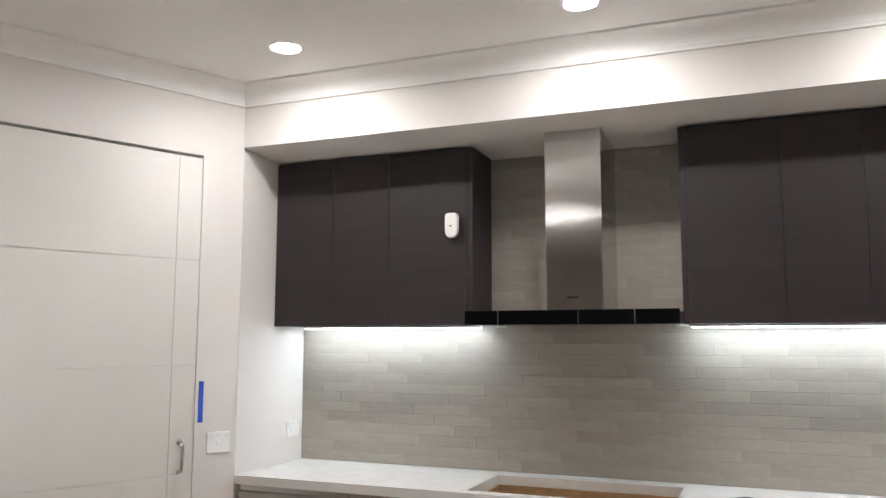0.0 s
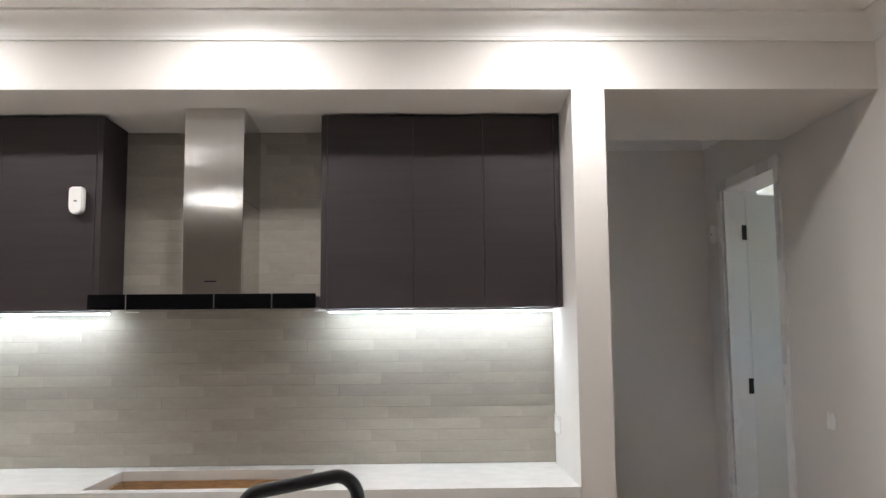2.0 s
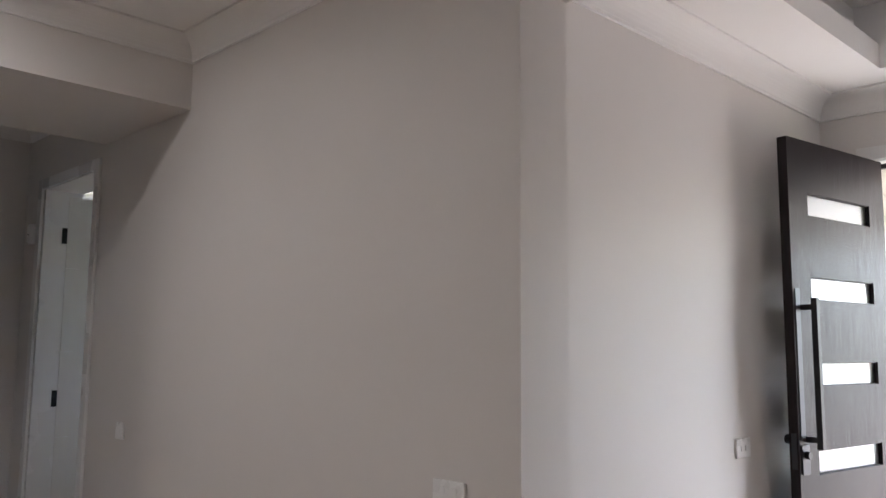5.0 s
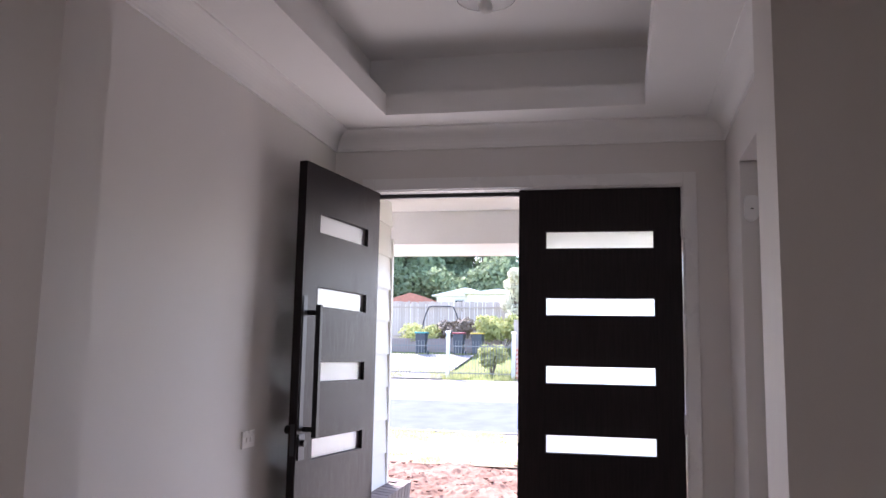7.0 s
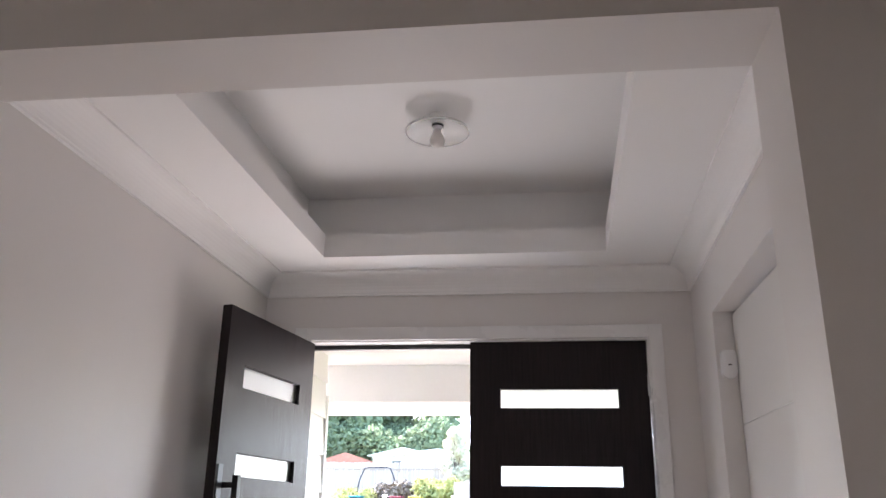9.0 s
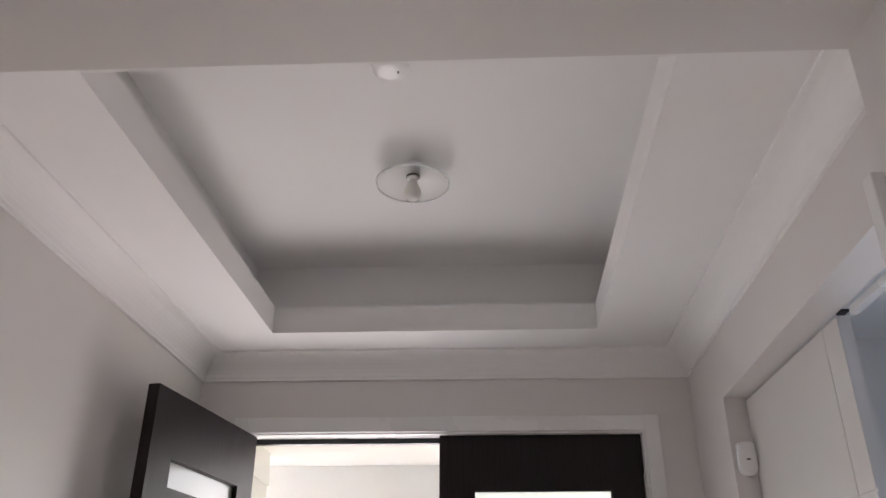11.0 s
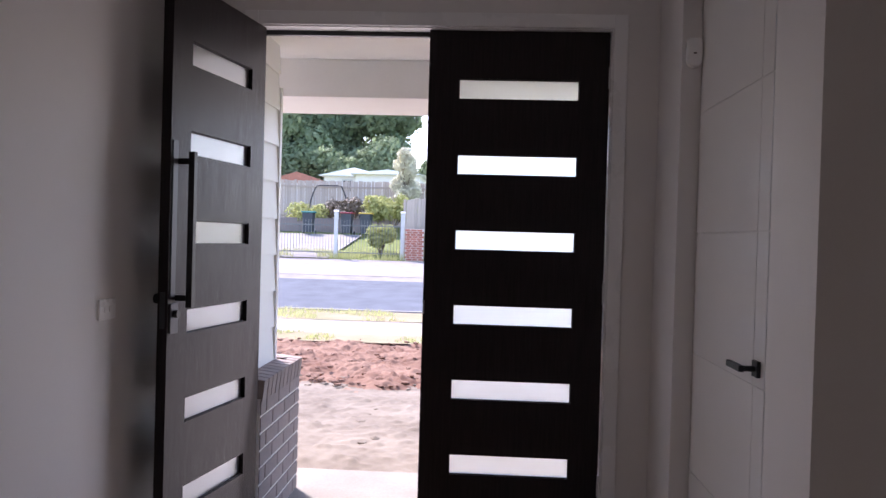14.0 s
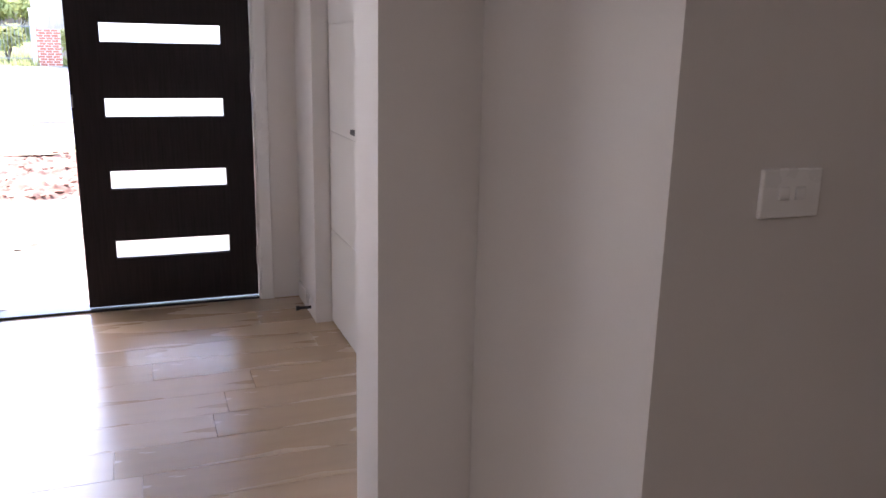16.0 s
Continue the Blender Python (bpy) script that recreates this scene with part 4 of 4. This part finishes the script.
setting("ground_verge", sheet(15.1, 17.6, -80, 100, 16, 300, 0.03, 0.0, 4.0), M_DRY, "dry grass verge beside the road", "grass")
setting("road", sheet(17.5, 24.4, -200, 200, 10, 40, 0.0, -0.06), M_ROAD, "blue-grey asphalt street", "road")
setting("kerb_near", box((17.45, -200, -0.4), (17.62, 200, -0.215), 0.02), M_CONC, "concrete kerb", "kerb")
setting("kerb_far", prism([(23.9, 0.055), (24.5, 0.175), (24.5, -0.1), (23.9, -0.1)], 400, "y", -200), M_CONC, "concrete kerb", "kerb")
setting("footpath_far", sheet(24.5, 29.4, -120, 140, 6, 30, 0.0, 0.02), M_CONC, "pale concrete crossing and far footpath", "footpath")
setting("driveway_far", sheet(29.4, 37.6, 5.9, 13, 6, 6, 0.0, 0.06), M_CONC, "pale concrete driveway", "driveway")
setting("lawn_far", sheet(29.4, 60.0, -20, 40, 60, 80, 0.03, -0.02, 7.0), M_GRASS, "green front lawn", "lawn")

rng = random.Random(7)


def clod(r):
    bm = bmesh.new()
    bmesh.ops.create_icosphere(bm, subdivisions=1, radius=r)
    for v in bm.verts:
        v.co *= rng.uniform(0.65, 1.25)
        v.co.z *= 0.45
    return bm


clods = bmesh.new()
stones = bmesh.new()
for target, count, x0, x1 in ((clods, 420, 8.4, 12.0), (clods, 260, 8.0, 8.9), (stones, 460, 5.9, 9.0)):
    for k in range(count):
        x, y = rng.uniform(x0, x1), rng.uniform(-3.0, 5.5)
        src = clod(rng.uniform(0.09, 0.21) ** 2 * (1.2 if target is clods else 1.1))
        tmp = bpy.data.meshes.new("tmp")
        src.to_mesh(tmp)
        src.free()
        tmp.transform(Matrix.Translation((x, y, height(x) + 0.02 + (0.03 if target is clods else 0.0))))
        target.from_mesh(tmp)
        bpy.data.meshes.remove(tmp)
tagged(part("clay_clods", clods, M_DIRT), "scattered lumps of red clay", "clods", "", "stuff")
tagged(part("stones", stones, M_SAND), "scattered pale stones", "stones", "", "stuff")


def blades(x0, x1, y0, y1, count, h, name, label):
    vs, fs = [], []
    for k in range(count):
        x, y = rng.uniform(x0, x1), rng.uniform(y0, y1)
        if noise.noise((x * 0.8, y * 0.8, 9.0)) < -0.05:
            continue
        z, a, hh = height(x) + 0.0, rng.uniform(0, 6.28), h * rng.uniform(0.5, 1.3)
        dx, dy = 0.012 * math.cos(a), 0.012 * math.sin(a)
        lx, ly = rng.uniform(-0.6, 0.6) * hh, rng.uniform(-0.6, 0.6) * hh
        n = len(vs)
        vs += [(x - dx, y - dy, z), (x + dx, y + dy, z), (x + lx, y + ly, z + hh)]
        fs.append((n, n + 1, n + 2))
    me = bpy.data.meshes.new(name)
    me.from_pydata(vs, [], fs)
    me.materials.append(M_BLADE)
    return tagged(new(name, me), label, "grass", "", "stuff")


blades(15.2, 17.5, -3, 8, 5500, 0.075, "verge_grass", "straggling dry grass on the verge")
blades(12.1, 13.1, -3, 7, 4000, 0.06, "edge_grass", "thin dry grass along the footpath")
blades(29.5, 31.5, 0, 8, 5000, 0.22, "fence_grass", "long grass at the foot of the fence")


# ---------------------------------------------------------------- across the street
def foliage(lobes, count, size, material, name, parent):
    """Many small leaf cards scattered through lobes of (x, y, z, radius)."""
    vs, fs = [], []
    total = sum(r * r for *_, r in lobes)
    for lx, ly, lz, r in lobes:
        for k in range(int(count * r * r / total)):
            u = Vector((rng.gauss(0, 1), rng.gauss(0, 1), rng.gauss(0, 1))).normalized()
            lump = 0.8 + 0.35 * noise.noise(u * 2.3 + Vector((lx, ly, lz)))
            c = Vector((lx, ly, lz)) + u * r * lump * rng.uniform(0.72, 1.0)
            a = Vector((rng.gauss(0, 1), rng.gauss(0, 1), rng.gauss(0, 1))).normalized()
            b = a.cross(u + Vector((0.01, 0.02, 0.4))).normalized()
            s = size * rng.uniform(0.6, 1.4)
            n = len(vs)
            vs += [c - a * s, c + b * s * 0.55, c + a * s, c - b * s * 0.55]
            fs.append((n, n + 1, n + 2, n + 3))
    me = bpy.data.meshes.new(name)
    me.from_pydata([tuple(v) for v in vs], [], fs)
    me.materials.append(material)
    ob = new(name, me)
    ob.parent = parent
    return ob


def tree(x, y, trunk, lobes, count, size, material, label, name="tree"):
    z0 = height(x) - 0.1
    t = thing(name, label, name, pose(x, y, z0))
    bm = bmesh.new()
    top = Vector((0, 0, trunk))
    bm_tube(bm, (0, 0, 0), top, 0.05 * trunk, 0.028 * trunk, 10)
    for lx, ly, lz, r in lobes:
        bm_tube(bm, top * rng.uniform(0.6, 0.98), Vector((lx, ly, lz)) * 0.9, 0.016 * trunk, 0.006 * trunk, 6)
    part("trunk", bm, M_BARK, t)
    foliage(lobes, count, size, material, "crown", t)
    return t


def lobes_of(w, h, z, n, r):
    out = []
    for k in range(n):
        a = 2 * math.pi * k / n + rng.uniform(-0.3, 0.3)
        f = rng.uniform(0.35, 1.0)
        out.append((w * f * math.cos(a), w * f * math.sin(a), z + h * rng.uniform(-0.6, 0.9) * (1.15 - f * 0.6), r * rng.uniform(0.7, 1.2)))
    return out


for tx, ty, w, zt, n in ((76, 20.5, 5.5, 8.0, 17), (80, 12.6, 5.2, 8.3, 17), (78, 28, 6.0, 7.4, 15), (90, 4.0, 3.0, 3.2, 10), (84, 36, 7, 7.5, 14)):
    tree(tx, ty, 5.0, lobes_of(w, 4.6, zt - 0.4, n + 3, 2.5), 21000, 0.26, M_LEAF, "large dense dark green tree behind the houses")
for hx, hy in ((72, 9.6), (71, 13.0), (72, 16.5), (71, 20.5), (72, 25.0), (76, 14.6), (77, 11.0)):
    tree(hx, hy, 2.4, lobes_of(2.6, 1.9, 4.0, 11, 1.9), 8000, 0.18, M_LEAF, "low dense green tree behind the roofs")
tree(96, -3.0, 3.0, lobes_of(4.0, 1.6, 3.6, 8, 1.8), 3500, 0.3, M_LEAF, "low green tree far beyond the roofs")
tree(40.6, 4.25, 2.2, [(rng.uniform(-0.5, 0.5) * (1 - k / 15), rng.uniform(-0.8, 0.8) * (1.0 - k / 18), 1.9 + k * 0.165, 0.56 - k * 0.018) for k in range(14)], 6400, 0.07, M_BLOOM, "slender tree with cream blossom behind the fence")


def shrub(x, y, lobes, count, size, material, label):
    s = thing("shrub", label, "shrub", pose(x, y, height(x) - 0.05))
    stems = bmesh.new()
    for lx, ly, lz, r in lobes:
        bm_tube(stems, (0, 0, 0), (lx * 0.9, ly * 0.9, lz), 0.02, 0.01, 6)
    part("stem", stems, M_BARK, s)
    foliage(lobes, count, size, material, "leaves", s)


shrub(39.4, 4.75, lobes_of(1.5, 0.45, 1.25, 13, 0.55), 4200, 0.09, M_LEAFY, "rounded yellow-green shrub before the paling fence")
M_TWIG = mat("brown_shrub_leaf", (0.24, 0.19, 0.13), 0.8, scale=1.2, bscale=9, island=0.4, second=(0.12, 0.09, 0.07))
shrub(39.8, 7.2, lobes_of(0.8, 0.4, 1.0, 7, 0.55), 1800, 0.08, M_TWIG, "brownish bare shrub before the paling fence")
shrub(39.8, 9.0, lobes_of(0.9, 0.35, 0.85, 8, 0.5), 1600, 0.08, M_LEAFY, "light green shrub beside the driveway")
shrub(31.2, 4.15, lobes_of(0.5, 0.4, 0.72, 9, 0.36), 1900, 0.075, M_LEAFY, "bright yellow-green shrub behind the picket fence")
shrub(30.3, 1.62, lobes_of(0.5, 0.8, 0.95, 11, 0.5), 3000, 0.075, M_LEAFY, "tall green shrub beside the brick pier")

# picket fence and posts
pf = thing("picket_fence", "grey metal picket fence along the far footpath", "fence", pose(30.0, 0, 0))
zb = height(30.0)
rail_me = box((-0.02, 3.25, zb + 0.18), (0.02, 9.2, zb + 0.22))
part("rail", rail_me, M_PICKET, pf)
part("rail", box((-0.02, 3.25, zb + 1.2), (0.02, 9.2, zb + 1.24)), M_PICKET, pf)
pick = mesh_of("picket", box((-0.008, -0.008, 0.0), (0.008, 0.008, 1.35), 0.002), M_PICKET)
for k in range(53):
    brick_at(pick, pose(0.0, 3.3 + k * 0.112, zb + 0.08), pf, "picket")
for py in (5.72, 3.2, 9.2):
    post = thing("fence_post", "square white fence post", "post", pose(30.0, py, zb - 0.05), "fence posts")
    part("shaft", box((-0.07, -0.07, 0), (0.07, 0.07, 1.78), 0.01), M_IRON, post)
    part("cap", prism([(-0.09, 1.78), (0.09, 1.78), (0.0, 1.85)], 0.18, "y", -0.09), M_IRON, post)
# brick pier
pier = thing("brick_pier", "short red brick pier at the fence corner", "pier", pose(29.9, 2.72, zb - 0.05))
part("core", box((-0.2, -0.33, 0), (0.2, 0.33, 1.2)), M_MORTAR, pier)
rb = mesh_of("brick", box((-0.008, -0.1, -0.036), (0.05, 0.1, 0.036), 0.004), M_REDBRICK)
for row in range(14):
    for k in range(3):
        brick_at(rb, pose(-0.205, -0.222 + k * 0.222 + (0.04 if row % 2 else -0.02), 0.06 + row * 0.084), pier)


def paling_fence(x0, y0, x1, y1, h, label, n):
    f = thing("paling_fence", label, "fence")
    ln = math.hypot(x1 - x0, y1 - y0)
    a = math.degrees(math.atan2(y1 - y0, x1 - x0))
    me = mesh_of("paling", box((-ln / n * 0.47, -0.009, 0), (ln / n * 0.47, 0.009, h), 0.003), M_FENCE)
    for k in range(n):
        u = (k + 0.5) / n
        x, y = x0 + (x1 - x0) * u, y0 + (y1 - y0) * u
        brick_at(me, pose(x, y, height(x) - 0.05 + rng.uniform(-0.03, 0.03), 0, rng.uniform(-0.7, 0.7), a), f, "paling")
    mid = Vector(((x0 + x1) / 2, (y0 + y1) / 2, (height(x0) + height(x1)) / 2))
    for z in (0.4, h - 0.4):
        r = part("rail", box((-ln / 2, 0.012, z), (ln / 2, 0.055, z + 0.07)), M_FENCE, f)
        r.matrix_basis = pose(mid.x, mid.y, mid.z, 0, 0, a)
    return f


paling_fence(42.0, 2.5, 42.0, 13.5, 2.35, "weathered grey timber paling fence behind the yard", 78)
paling_fence(30.8, 3.28, 33.6, 0.2, 2.25, "weathered grey timber side fence", 30)
low = setting("low_wall_far", box((39.0, 4.6, 1.3), (39.25, 11.5, 2.25), 0.02), M_BRICK, "low brown brick garden wall", "wall")


def wheelie_bin(x, y, lid, label):
    z = height(x) + 0.06
    b = thing("wheelie_bin", label, "bin", pose(x, y, z, 0, 0, rng.uniform(-8, 8)), "wheelie bins")
    bm = box((-0.3, -0.26, 0.06), (0.3, 0.26, 0.98), 0.02)
    for v in bm.verts:
        k = 0.78 + 0.22 * v.co.z
        v.co.x *= k
        v.co.y *= k
    part("body", bm, M_BIN, b)
    part("lid", box((-0.34, -0.3, 0.985), (0.33, 0.3, 1.05), 0.02), lid, b, "coloured hinged lid")
    for s in (-1, 1):
        part("wheel", tube((0.26, 0.25 * s, 0.1), (0.26, 0.3 * s, 0.1), 0.1, seg=16), M_BIN, b)


wheelie_bin(37.7, 8.5, M_LIDT, "dark wheelie bin with a teal lid")
wheelie_bin(37.7, 6.65, M_LIDR, "dark wheelie bin with a maroon lid")
wheelie_bin(37.7, 5.75, M_LIDY, "dark wheelie bin with a yellow lid")
hoop = [(0, 1.05 * math.cos(math.pi * k / 14), 0.35 + 0.0 + 1.75 * min(1, 1.25 * math.sin(math.pi * k / 14))) for k in range(15)]
hp_ob = tagged(part("garden_hoop", sweep([(0, 1.05, 0)] + hoop[:1] + hoop[1:] + [(0, -1.05, 0)], 0.035, 8), M_SATIN), "dark bent metal hoop standing before the paling fence", "hoop")
hp_ob.location = (41.4, 8.3, height(41.4) + 0.0)


def house(x, y, w, d, wall_h, roof_h, roof, label, windows, along="y"):
    z = height(x) - 0.2
    hs = thing("house", label, "house", pose(x, y, z))
    part("wall", box((0, -w / 2, 0), (d, w / 2, wall_h)), M_RENDER, hs)
    part("roof", prism([(-w / 2 - 0.4, wall_h), (w / 2 + 0.4, wall_h), (0, wall_h + roof_h)], d + 0.8, "x", -0.4), roof, hs)
    for wy in windows:
        win = part("window", box((-0.06, wy - 0.4, wall_h - 1.3), (-0.005, wy + 0.4, wall_h - 0.25)), M_IRON, hs)
        part("pane", box((-0.08, wy - 0.33, wall_h - 1.2), (-0.061, wy + 0.33, wall_h - 0.35)), M_DARKW, win)


house(60, 10.1, 4.6, 9, 2.95, 0.62, M_ROOF, "pale house with a low white gable roof", [-0.7, 0.5])
house(62, 14.9, 5.0, 8, 2.4, 0.9, M_TERRA, "house with a low terracotta roof", [])
house(58, 7.3, 4.7, 9, 3.1, 0.35, M_ROOF, "pale boxy house with a nearly flat roof", [])
house(66, 1.5, 6.0, 9, 2.3, 0.8, M_ROOF, "pale house with a low roof", [])

# ---------------------------------------------------------------- pieces of floor and splashback
fl = bpy.data.objects["floor"]
far_boards = bmesh.new()
PW, PLEN = 0.19, 1.52
board_me = {}
r2 = random.Random(3)
row = 0
x = XB
while x < 4.0 - 0.02:
    x1 = min(x + PW, 3.984)
    y = YB - r2.uniform(0, PLEN)
    top_y = 5.4
    while y < top_y:
        y1 = y + PLEN
        a, b = max(y, YB), min(y1, top_y)
        if b - a > 0.03:
            near = x1 > 1.0 and b > -0.8 and a < 1.45
            if x > PX - 0.02 and near:
                b = min(b, EL)
            if near:
                o = part("floor_board", box((-(x1 - x) / 2 + 0.0006, -(b - a) / 2 + 0.0006, -0.0155), ((x1 - x) / 2 - 0.0004, (b - a) / 2 - 0.0004, 0.0), 0.0006), M_OAK, fl)
                o.location = ((x + x1) / 2, (a + b) / 2, 0)
            else:
                bm_box(far_boards, (x + 0.0006, a + 0.0006, -0.0155), (x1 - 0.0006, b - 0.0006, 0.0))
        y = y1
    x = x1
tagged(part("floor_boards", far_boards, M_OAK, fl), "pale oak floorboards", "", "", "stuff")

wk = bpy.data.objects["wall_kitchen"]
grout = part("grout_bed", box((RX0, BACK + 0.0012, TOP + 0.0005), (RX1, BACK + 0.0115, SOFFIT - 0.0005)), M_GROUT, wk)
RH, TLEN = 0.0503, 0.302
z = TOP + 0.002
k = 0
while z < SOFFIT - 0.02:
    x = RX0 + 0.001 - (k * 0.37 % 1.0) * TLEN
    while x < RX1 - 0.002:
        a, b = max(x, RX0 + 0.001), min(x + TLEN, RX1 - 0.001)
        zt = min(z + RH, SOFFIT - 0.001)
        hidden = z > 1.62 and (b < -1.70 or a > -0.75)
        if b - a > 0.012 and not hidden:
            t = r2.choice((0.0, 0.0006, 0.001, 0.002)) + r2.uniform(0.0, 0.0004)
            o = part("tile", box((-(b - a) / 2 + 0.0003, -t, 0.0004), ((b - a) / 2 - 0.0003, 0.006, zt - z - 0.0004), 0.0006), M_TILE, wk)
            o.location = ((a + b) / 2, BACK, z)
        x += TLEN
    z += RH
    k += 1
